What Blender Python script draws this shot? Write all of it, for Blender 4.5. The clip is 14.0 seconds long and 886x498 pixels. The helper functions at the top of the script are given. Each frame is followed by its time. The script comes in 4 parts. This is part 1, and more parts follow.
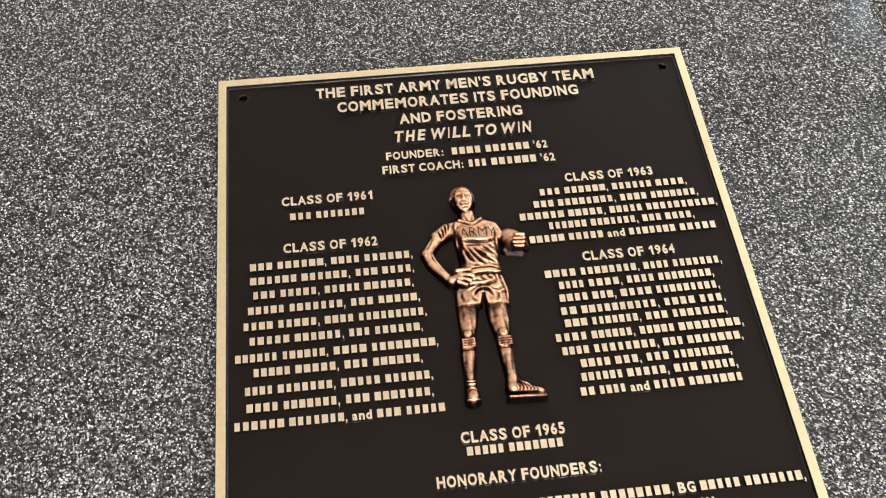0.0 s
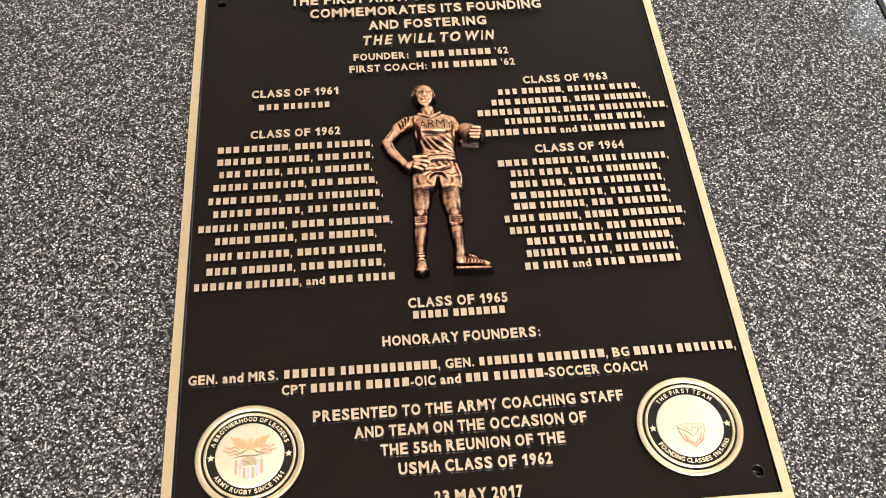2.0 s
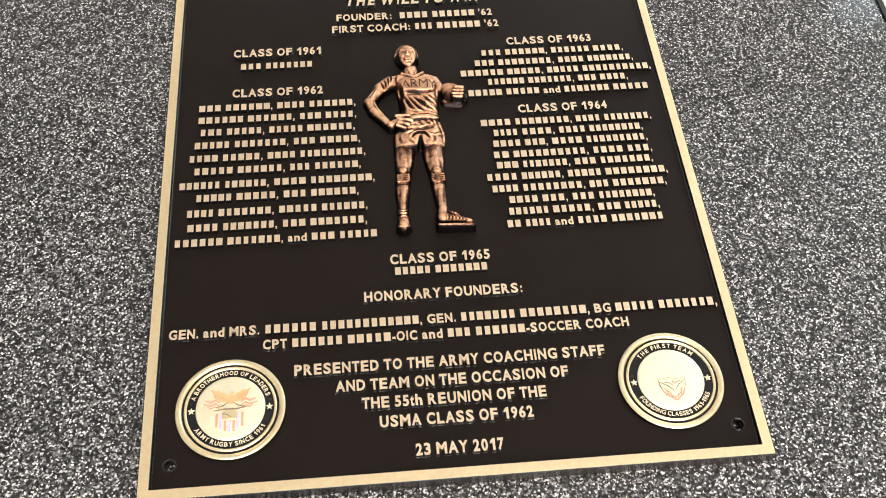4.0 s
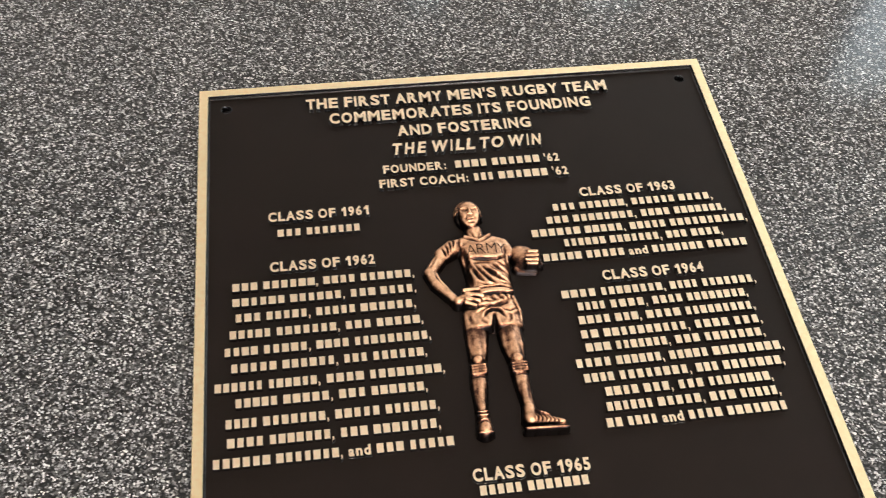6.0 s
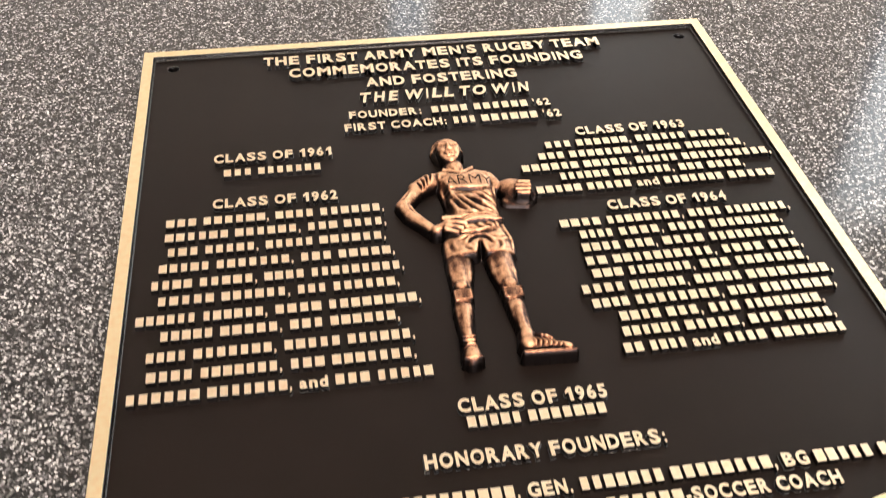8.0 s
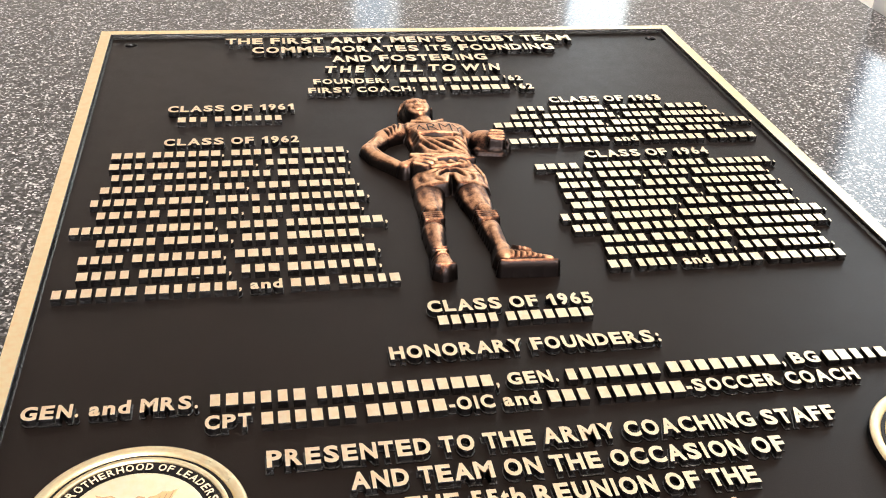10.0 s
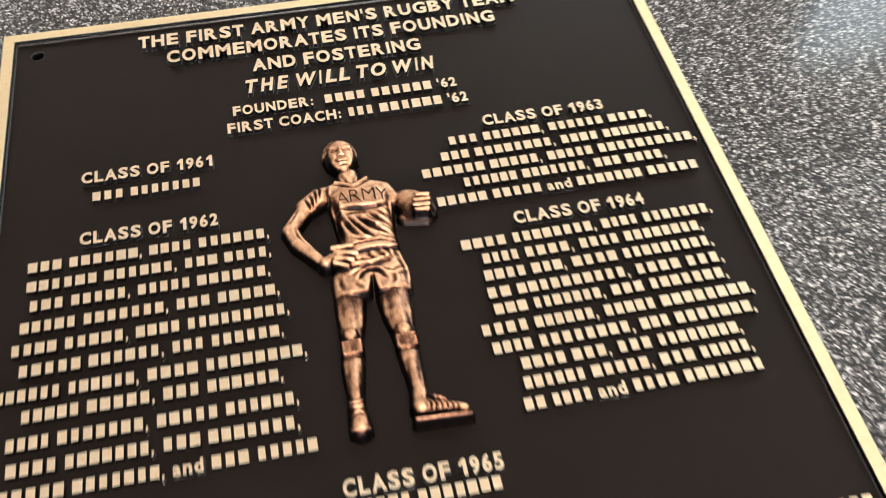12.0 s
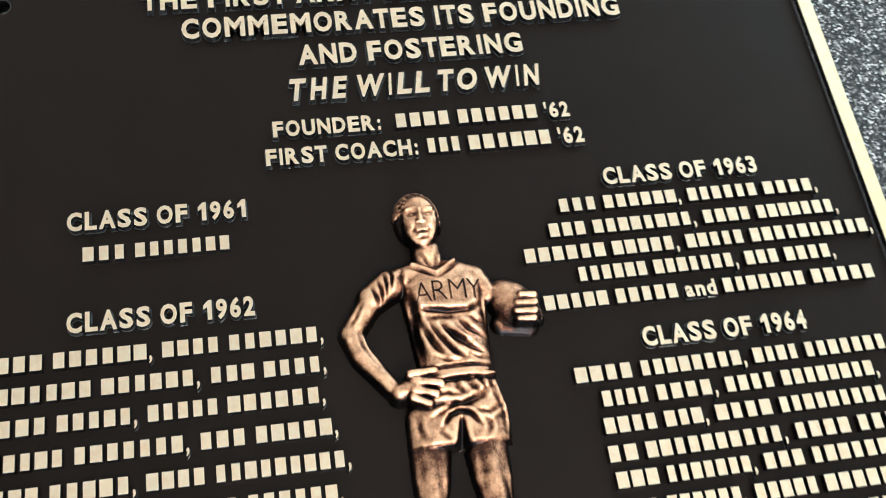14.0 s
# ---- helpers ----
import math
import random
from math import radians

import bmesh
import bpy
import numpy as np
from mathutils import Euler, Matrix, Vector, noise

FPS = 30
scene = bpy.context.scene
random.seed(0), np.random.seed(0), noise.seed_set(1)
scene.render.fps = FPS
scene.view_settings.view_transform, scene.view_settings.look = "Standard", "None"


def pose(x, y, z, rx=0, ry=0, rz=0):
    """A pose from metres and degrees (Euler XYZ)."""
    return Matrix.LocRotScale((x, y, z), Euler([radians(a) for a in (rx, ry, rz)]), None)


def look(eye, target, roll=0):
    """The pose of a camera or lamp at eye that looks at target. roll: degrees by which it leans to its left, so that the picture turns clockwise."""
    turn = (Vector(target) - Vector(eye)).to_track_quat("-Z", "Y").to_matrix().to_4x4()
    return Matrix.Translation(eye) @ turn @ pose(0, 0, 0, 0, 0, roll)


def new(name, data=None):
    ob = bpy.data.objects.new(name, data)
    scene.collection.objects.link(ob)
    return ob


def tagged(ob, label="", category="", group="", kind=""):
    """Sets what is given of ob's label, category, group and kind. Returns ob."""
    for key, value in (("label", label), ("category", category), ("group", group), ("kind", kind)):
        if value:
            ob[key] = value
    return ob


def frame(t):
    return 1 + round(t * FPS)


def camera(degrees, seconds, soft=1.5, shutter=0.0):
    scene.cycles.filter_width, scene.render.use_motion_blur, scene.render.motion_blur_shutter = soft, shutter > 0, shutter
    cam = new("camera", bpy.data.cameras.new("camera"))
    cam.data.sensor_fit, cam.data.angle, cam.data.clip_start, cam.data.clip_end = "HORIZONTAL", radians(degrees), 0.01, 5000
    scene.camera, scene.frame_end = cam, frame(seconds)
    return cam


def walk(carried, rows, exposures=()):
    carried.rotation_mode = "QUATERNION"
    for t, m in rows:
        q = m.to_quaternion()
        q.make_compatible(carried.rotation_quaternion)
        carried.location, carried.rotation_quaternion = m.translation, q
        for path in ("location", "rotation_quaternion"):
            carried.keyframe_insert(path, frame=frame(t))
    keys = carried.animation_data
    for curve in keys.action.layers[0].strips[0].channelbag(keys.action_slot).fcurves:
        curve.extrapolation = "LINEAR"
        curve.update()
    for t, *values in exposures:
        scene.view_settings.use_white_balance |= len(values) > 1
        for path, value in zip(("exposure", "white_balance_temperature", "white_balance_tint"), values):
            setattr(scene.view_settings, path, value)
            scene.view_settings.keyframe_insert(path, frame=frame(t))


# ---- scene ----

# ---- the camera and its walk ----
cam = camera(47.2, 14.0, soft=1.0, shutter=0.5)
# seconds, eye, target, roll
PATH = [
    (0, (-0.0889, -0.0998, 1.5657), (-0.0143, 0.4415, 0.7282), 1.56),
    (0.5, (-0.0889, -0.1116, 1.5806), (-0.0056, 0.4118, 0.7325), 3.13),
    (1, (-0.0601, -0.1723, 1.5628), (0.0001, 0.3709, 0.7253), 1.2),
    (1.5, (-0.0559, -0.2049, 1.5557), (0.0066, 0.3361, 0.717), 1.76),
    (2, (-0.0524, -0.2146, 1.5376), (0.0075, 0.3486, 0.7134), 1.51),
    (2.5, (-0.0493, -0.2304, 1.5218), (0.0111, 0.3467, 0.7073), 1.34),
    (2.7, (-0.0489, -0.2345, 1.5156), (0.0121, 0.342, 0.7008), 1.5),
    (4.8, (-0.0593, -0.2319, 1.5266), (0.0192, 0.3122, 0.6912), 3.2),
    (5, (-0.0632, -0.2152, 1.5212), (0.0152, 0.3292, 0.6861), 3.03),
    (5.4, (-0.0702, -0.1575, 1.4993), (-0.007, 0.4102, 0.6783), 0.78),
    (5.5, (-0.0816, -0.1406, 1.4931), (-0.0083, 0.4356, 0.6791), 1.66),
    (5.6, (-0.0769, -0.124, 1.4905), (-0.0142, 0.4587, 0.68), 0.23),
    (6, (-0.1054, -0.0859, 1.479), (-0.0023, 0.5107, 0.683), 3.05),
    (6.5, (-0.1087, -0.1038, 1.4718), (0.0208, 0.4798, 0.6701), 4.62),
    (7, (-0.1017, -0.1193, 1.3971), (0.0254, 0.5263, 0.644), 3.06),
    (7.5, (-0.1035, -0.1202, 1.3176), (0.0295, 0.6123, 0.6499), 2.18),
    (8, (-0.0952, -0.1369, 1.2826), (0.0279, 0.6041, 0.6225), 1.16),
    (8.2, (-0.0988, -0.1478, 1.2601), (0.0302, 0.6115, 0.6223), 1.51),
    (10.3, (-0.1037, -0.1808, 1.1534), (0.0736, 0.6559, 0.6351), 3.43),
    (10.5, (-0.0956, -0.1845, 1.1545), (0.0784, 0.6484, 0.6291), 3.1),
    (10.9, (-0.0799, -0.1964, 1.1678), (0.0937, 0.6362, 0.6403), 2.61),
    (11, (-0.0742, -0.1917, 1.201), (0.0951, 0.6149, 0.6345), 2.34),
    (11.1, (-0.0726, -0.19, 1.2106), (0.1027, 0.611, 0.6383), 2.68),
    (11.5, (-0.0571, -0.162, 1.2855), (0.1169, 0.5693, 0.626), 2.55),
    (12, (-0.0315, -0.0341, 1.3245), (0.0915, 0.5807, 0.5454), -0.08),
    (12.5, (-0.0409, 0.0813, 1.3145), (0.075, 0.5976, 0.466), 1.26),
    (13, (-0.0565, 0.1267, 1.302), (0.0756, 0.6118, 0.4376), 4.03),
    (13.5, (-0.0649, 0.1483, 1.3109), (0.0901, 0.5903, 0.4274), 9.71),
    (14, (-0.0679, 0.177, 1.2929), (0.0892, 0.5909, 0.3963), 13.54),
]
walk(cam, [(t, look(eye, target, roll)) for t, eye, target, roll in PATH], [
    (0.0, 0.09, 6500, 16), (0.5, 0.08, 6500, 16), (1.5, 0.12, 6850, 21), (2.0, 0.08, 6850, 20), (2.5, 0.09, 6750, 19), (5.0, 0.10, 6600, 16), (5.5, -0.05, 6900, 21), (6.0, 0.0, 6750, 18), (6.5, 0.08, 6950, 22),
    (7.0, 0.08, 7000, 25), (7.5, 0.32, 7250, 24), (8.0, 0.30, 7250, 24), (10.5, 0.18, 6950, 21), (11.0, 0.09, 7000, 25), (11.5, 0.04, 6650, 19), (12.0, 0.16, 6750, 18), (12.5, 0.15, 6700, 21), (13.0, 0.20, 6400, 21), (13.5, 0.16, 6050, 13), (14.0, 0.17, 5800, 7)])

# ---- sizes of the place ----
TOP = 0.900            # granite worktop
PW, PH = 0.4064, 0.514  # the plaque, 16 by 20 inches
ZT = TOP + 0.012       # plane of its border and lettering
ZF = ZT - 0.0033       # its recessed field
FAR = 2.0              # far wall with the glazed opening
WX0, WX1, WY0, WZ1 = -2.4, 3.4, -2.4, 2.7

# ---- light ----
world = bpy.data.worlds.new("sky")
scene.world = world
world.use_nodes = True
wn = world.node_tree
sky = wn.nodes.new("ShaderNodeTexSky")
sky.sky_type, sky.sun_disc = "NISHITA", False
sky.sun_elevation, sky.sun_rotation = radians(48), radians(200)
wn.links.new(sky.outputs[0], wn.nodes["Background"].inputs[0])
wn.nodes["Background"].inputs[1].default_value = 0.12


def area_lamp(name, m, sx, sy, watts, colour):
    data = bpy.data.lights.new(name, "AREA")
    data.shape, data.size, data.size_y, data.energy, data.color = "RECTANGLE", sx, sy, watts, colour
    ob = new(name, data)
    ob.matrix_world = m
    return ob


DAY = (0.88, 0.96, 1.0)
COOL = (0.78, 0.97, 1.0)
area_lamp("window_daylight", look((2.25, FAR - 0.01, 1.4), (2.25, 0.0, 1.4)), 1.68, 2.1, 44, COOL)
area_lamp("pane_daylight", look((0.68, FAR - 0.01, 1.55), (0.68, 0.0, 1.55)), 0.14, 1.0, 1.9, COOL)
area_lamp("slit_daylight", look((0.17, FAR - 0.01, 1.55), (0.17, 0.0, 1.55)), 0.10, 1.0, 0.6, COOL)
area_lamp("rear_window_daylight", look((0.1, WY0 + 0.02, 1.85), (0.1, 2.0, 1.85)), 1.0, 1.0, 66, DAY)
WARM = (1.0, 0.86, 0.70)
area_lamp("ceiling_light_glow", look((0.5, -1.0, WZ1 - 0.075), (0.5, -1.0, 0.0)), 1.1, 0.5, 40, WARM)


# ---- materials ----
def material(name, colour=(0.5, 0.5, 0.5), rough=0.5, metal=0.0, spec=0.5):
    m = bpy.data.materials.new(name)
    m.use_nodes = True
    b = m.node_tree.nodes["Principled BSDF"]
    b.inputs["Base Color"].default_value = (*colour, 1)
    b.inputs["Roughness"].default_value = rough
    b.inputs["Metallic"].default_value = metal
    b.inputs["Specular IOR Level"].default_value = spec
    return m


def node(m, kind, **props):
    n = m.node_tree.nodes.new(kind)
    for key, value in props.items():
        if key == "inputs":
            for slot, v in value.items():
                n.inputs[slot].default_value = v
        elif key == "operation":
            n.operation = value
        elif key == "data_type":
            n.data_type = value
        elif key == "feature":
            n.feature = value
        elif key == "attribute_name":
            n.attribute_name = value
    return n


def link(m, a, b):
    m.node_tree.links.new(a, b)


def shader(m):
    return m.node_tree.nodes["Principled BSDF"]


def coords(m):
    return node(m, "ShaderNodeTexCoord").outputs["Object"]


def noise_of(m, where, scale, detail=3.0, rough=0.55):
    n = node(m, "ShaderNodeTexNoise", inputs={"Scale": scale, "Detail": detail, "Roughness": rough})
    link(m, where, n.inputs["Vector"])
    return n.outputs["Fac"]


def ramp_of(m, fac, stops):
    r = node(m, "ShaderNodeValToRGB")
    ramp = r.color_ramp
    while len(ramp.elements) < len(stops):
        ramp.elements.new(0.5)
    for e, (at, col) in zip(ramp.elements, stops):
        e.position, e.color = at, (*col, 1) if len(col) == 3 else col
    link(m, fac, r.inputs["Fac"])
    return r.outputs["Color"]


def bump_of(m, height, strength, distance):
    b = node(m, "ShaderNodeBump", inputs={"Strength": strength, "Distance": distance})
    link(m, height, b.inputs["Height"])
    link(m, b.outputs["Normal"], shader(m).inputs["Normal"])


def grey(v):
    return (v, v, v)


def granite():
    m = material("polished_granite", rough=0.16, spec=0.5)
    w = coords(m)
    # crystals of two sizes, each with its own shade
    fine = node(m, "ShaderNodeTexVoronoi", inputs={"Scale": 850.0, "Randomness": 1.0})
    coarse = node(m, "ShaderNodeTexVoronoi", inputs={"Scale": 570.0, "Randomness": 1.0})
    for v in (fine, coarse):
        link(m, w, v.inputs["Vector"])
    split = node(m, "ShaderNodeSeparateColor")
    link(m, fine.outputs["Color"], split.inputs[0])
    a = ramp_of(m, split.outputs[0], ((0.0, (0.004, 0.004, 0.004)), (0.52, (0.013, 0.013, 0.0132)), (0.67, (0.058, 0.0575, 0.058)), (0.83, (0.255, 0.255, 0.260)), (1.0, (0.90, 0.90, 0.90))))
    split2 = node(m, "ShaderNodeSeparateColor")
    link(m, coarse.outputs["Color"], split2.inputs[0])
    b = ramp_of(m, split2.outputs[0], ((0.0, (0.005, 0.005, 0.005)), (0.55, (0.021, 0.0205, 0.0205)), (0.80, (0.135, 0.133, 0.134)), (1.0, (0.60, 0.59, 0.585))))
    mix = node(m, "ShaderNodeMix", data_type="RGBA", inputs={0: 0.20})
    link(m, a, mix.inputs[6])
    link(m, b, mix.inputs[7])
    cloud = ramp_of(m, noise_of(m, w, 22.0, 4.0), ((0.3, grey(0.80)), (0.7, grey(0.94))))
    mul = node(m, "ShaderNodeMix", data_type="RGBA", inputs={0: 1.0})
    mul.blend_type = "MULTIPLY"
    link(m, mix.outputs[2], mul.inputs[6])
    link(m, cloud, mul.inputs[7])
    link(m, mul.outputs[2], shader(m).inputs["Base Color"])
    link(m, ramp_of(m, noise_of(m, w, 300.0, 2.0), ((0.3, grey(0.07)), (0.7, grey(0.16)))), shader(m).inputs["Roughness"])
    return m


def bronze(name, light, dark, rough):
    """Brushed cast bronze: fine file marks and a mottled tone."""
    m = material(name, light, rough, 1.0)
    w = coords(m)
    tone = noise_of(m, w, 260.0, 4.0, 0.65)
    link(m, ramp_of(m, tone, ((0.32, dark), (0.62, light))), shader(m).inputs["Base Color"])
    stretch = node(m, "ShaderNodeMapping", inputs={"Scale": (1.0, 0.06, 1.0)})
    link(m, w, stretch.inputs["Vector"])
    marks = noise_of(m, stretch.outputs[0], 2600.0, 2.0)
    bump_of(m, marks, 0.25, 0.0002)
    link(m, ramp_of(m, tone, ((0.3, grey(rough + 0.10)), (0.7, grey(rough - 0.05)))), shader(m).inputs["Roughness"])
    return m


def dark_enamel(name, colour, rough, pebble):
    """Dark brown baked enamel, with the fine pebbled texture of the casting."""
    m = material(name, colour, rough, 0.0, 0.22)
    w = coords(m)
    link(m, ramp_of(m, noise_of(m, w, 35.0, 4.0), ((0.3, tuple(c * 0.88 for c in colour)), (0.7, tuple(c * 1.14 for c in colour)))), shader(m).inputs["Base Color"])
    if pebble:
        bump_of(m, noise_of(m, w, 1500.0, 3.0, 0.7), 0.35, 0.0002)
    link(m, ramp_of(m, noise_of(m, w, 90.0, 3.0), ((0.35, grey(rough - 0.01)), (0.65, grey(rough + 0.03)))), shader(m).inputs["Roughness"])
    return m


def antique_bronze():
    """Copper-brown patina, bright on raised parts and dark in creases, with some shade painted in (a point attribute).
    """
    m = material("antique_bronze_relief", rough=0.36, metal=1.0)
    w = coords(m)
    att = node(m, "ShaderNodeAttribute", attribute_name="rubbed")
    blot = noise_of(m, w, 210.0, 4.0, 0.6)
    add = node(m, "ShaderNodeMath", operation="MULTIPLY_ADD", inputs={1: 0.68, 2: -0.35})
    link(m, blot, add.inputs[0])
    # wiping marks run up and down the figure
    wiped = node(m, "ShaderNodeMapping", inputs={"Scale": (1.0, 0.22, 1.0)})
    link(m, w, wiped.inputs["Vector"])
    streak = node(m, "ShaderNodeMath", operation="MULTIPLY_ADD", inputs={1: 0.44, 2: -0.22})
    link(m, noise_of(m, wiped.outputs[0], 300.0, 3.0, 0.6), streak.inputs[0])
    both = node(m, "ShaderNodeMath", operation="ADD")
    link(m, add.outputs[0], both.inputs[0])
    link(m, streak.outputs[0], both.inputs[1])
    grain = node(m, "ShaderNodeMath", operation="MULTIPLY_ADD", inputs={1: 0.34, 2: -0.17})
    link(m, noise_of(m, w, 1300.0, 2.0, 0.6), grain.inputs[0])
    brushed = node(m, "ShaderNodeMath", operation="ADD")
    link(m, both.outputs[0], brushed.inputs[0])
    link(m, grain.outputs[0], brushed.inputs[1])
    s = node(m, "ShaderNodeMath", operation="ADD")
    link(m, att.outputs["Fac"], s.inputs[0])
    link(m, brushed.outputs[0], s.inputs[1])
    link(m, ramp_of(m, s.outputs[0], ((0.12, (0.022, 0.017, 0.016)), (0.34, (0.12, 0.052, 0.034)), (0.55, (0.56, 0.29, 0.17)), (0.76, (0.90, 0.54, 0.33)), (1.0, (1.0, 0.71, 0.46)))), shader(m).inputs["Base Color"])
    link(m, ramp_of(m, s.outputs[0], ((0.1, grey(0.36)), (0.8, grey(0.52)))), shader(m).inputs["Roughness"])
    bump_of(m, noise_of(m, w, 700.0, 3.0, 0.6), 0.2, 0.0003)
    return m


def plaster(name, colour):
    m = material(name, colour, 0.85)
    w = coords(m)
    link(m, ramp_of(m, noise_of(m, w, 3.0, 4.0), ((0.3, tuple(c * 0.94 for c in colour)), (0.7, colour))), shader(m).inputs["Base Color"])
    bump_of(m, noise_of(m, w, 220.0, 3.0), 0.12, 0.002)
    return m


GRANITE = granite()
LETTER = bronze("bronze_lettering", (1.0, 0.81, 0.60), (0.93, 0.69, 0.46), 0.36)
BORDER = bronze("bronze_border", (1.0, 0.82, 0.53), (0.98, 0.74, 0.44), 0.36)
FIELD = dark_enamel("dark_brown_field_enamel", (0.0070, 0.0046, 0.0038), 0.38, True)
shader(FIELD).inputs["Specular IOR Level"].default_value = 0.185
shader(FIELD).inputs["Specular Tint"].default_value = (1.0, 0.86, 0.78, 1.0)
SIDE = dark_enamel("dark_gloss_casting_side", (0.003, 0.0028, 0.003), 0.13, False)
shader(SIDE).inputs["Specular IOR Level"].default_value = 0.75
bump_of(SIDE, noise_of(SIDE, coords(SIDE), 620.0, 2.0), 0.7, 0.0010)
RELIEF = antique_bronze()
GOLD = bronze("polished_gold_rim", (1.0, 0.86, 0.58), (0.96, 0.74, 0.44), 0.32)
PALE_GOLD = bronze("pale_gold_medal_face", (1.0, 0.95, 0.74), (1.0, 0.91, 0.66), 0.50)
BLACK = dark_enamel("black_medal_enamel", (0.012, 0.011, 0.011), 0.25, False)
CREAM = material("cream_medal_lettering", (0.78, 0.66, 0.46), 0.4)
ORANGE = material("soft_orange_medal_enamel", (0.60, 0.38, 0.19), 0.45)
RED = material("red_medal_enamel", (0.78, 0.30, 0.20), 0.35)
UMBER = material("umber_medal_lines", (0.22, 0.15, 0.09), 0.4)
VIOLET = material("violet_medal_enamel", (0.62, 0.42, 0.62), 0.35)
WHITE_ENAMEL = material("white_stove_enamel", (0.80, 0.80, 0.79), 0.18)
link(WHITE_ENAMEL, ramp_of(WHITE_ENAMEL, noise_of(WHITE_ENAMEL, coords(WHITE_ENAMEL), 25.0), ((0.3, grey(0.78)), (0.7, grey(0.83)))), shader(WHITE_ENAMEL).inputs["Base Color"])
BLACK_IRON = dark_enamel("black_burner_enamel", (0.015, 0.015, 0.016), 0.28, True)
GAP_SHADE = material("dark_gap_shade", (0.012, 0.012, 0.012), 0.6)
WALL = plaster("warm_white_wall_paint", (0.84, 0.82, 0.78))
CEIL = plaster("white_ceiling_paint", (0.88, 0.87, 0.85))
WOOD = material("dark_cabinet_wood", (0.16, 0.09, 0.05), 0.45)
link(WOOD, ramp_of(WOOD, noise_of(WOOD, coords(WOOD), 14.0, 5.0), ((0.3, (0.11, 0.06, 0.03)), (0.7, (0.20, 0.115, 0.06)))), shader(WOOD).inputs["Base Color"])
FLOOR = material("beige_floor_tile", (0.28, 0.22, 0.17), 0.4)
link(FLOOR, ramp_of(FLOOR, noise_of(FLOOR, coords(FLOOR), 6.0, 5.0), ((0.3, (0.34, 0.31, 0.28)), (0.7, (0.46, 0.43, 0.39)))), shader(FLOOR).inputs["Base Color"])
FRAME_PAINT = material("white_window_paint", (0.8, 0.8, 0.78), 0.4)
LAMP = material("lit_diffuser", (0.9, 0.85, 0.75), 0.5)
shader(LAMP).inputs["Emission Color"].default_value = (1.0, 0.82, 0.6, 1)
shader(LAMP).inputs["Emission Strength"].default_value = 3.0


# ---- helpers for building ----
def part(name, bm, mats, parent=None, label=""):
    """Links a bmesh as one mesh object, under a thing or a part."""
    me = bpy.data.meshes.new(name)
    bm.to_mesh(me)
    bm.free()
    for m in mats if isinstance(mats, (list, tuple)) else [mats]:
        me.materials.append(m)
    ob = new(name, me)
    ob.parent = parent
    return tagged(ob, label)


def box(bm, x0, x1, y0, y1, z0, z1, bevel=0.0, mat=0):
    made = bmesh.ops.create_cube(bm, size=1.0)["verts"]
    bmesh.ops.transform(bm, matrix=Matrix.LocRotScale(((x0 + x1) / 2, (y0 + y1) / 2, (z0 + z1) / 2), None, (x1 - x0, y1 - y0, z1 - z0)), verts=made)
    faces = {f for v in made for f in v.link_faces}
    for f in faces:
        f.material_index = mat
    if bevel:
        edges = list({e for v in made for e in v.link_edges})
        bmesh.ops.bevel(bm, geom=edges, offset=bevel, segments=2, profile=0.5, affect="EDGES", clamp_overlap=True)


def boxed(name, dims, mat, parent=None, label="", bevel=0.0):
    bm = bmesh.new()
    box(bm, *dims, bevel=bevel)
    return part(name, bm, mat, parent, label)


def lathe(bm, profile, n=96, mat=0, centre=(0, 0)):
    """Turns (radius, height) steps about an upright axis; mat: one index, or one for each step."""
    rings = []
    for r, z in profile:
        if r < 1e-7:
            rings.append([bm.verts.new((centre[0], centre[1], z))])
        else:
            rings.append([bm.verts.new((centre[0] + r * math.cos(2 * math.pi * k / n), centre[1] + r * math.sin(2 * math.pi * k / n), z)) for k in range(n)])
    for step, (a, b) in enumerate(zip(rings, rings[1:])):
        for k in range(n):
            j = (k + 1) % n
            if len(a) == 1:
                f = bm.faces.new((a[0], b[j], b[k])) if len(b) > 1 else None
            elif len(b) == 1:
                f = bm.faces.new((a[k], a[j], b[0]))
            else:
                f = bm.faces.new((a[k], a[j], b[j], b[k]))
            if f:
                f.material_index = mat if isinstance(mat, int) else mat[step]
                f.smooth = True


# ---- the room ----
def structure(ob, label, category):
    return tagged(ob, label, category, kind="structure")


structure(boxed("floor", (WX0, WX1, WY0, FAR, -0.05, 0.0), FLOOR), "beige tiled kitchen floor under the worktop", "floor")
structure(boxed("ceiling", (WX0 - 0.1, WX1 + 0.1, WY0 - 0.1, FAR + 0.1, WZ1, WZ1 + 0.08), CEIL), "plain white painted ceiling", "ceiling")
structure(boxed("wall_west", (WX0 - 0.1, WX0, WY0 - 0.1, FAR + 0.1, 0, WZ1), WALL), "plain warm white painted wall", "wall")
structure(boxed("wall_east", (WX1, WX1 + 0.1, WY0 - 0.1, FAR + 0.1, 0, WZ1), WALL), "plain warm white painted wall", "wall")


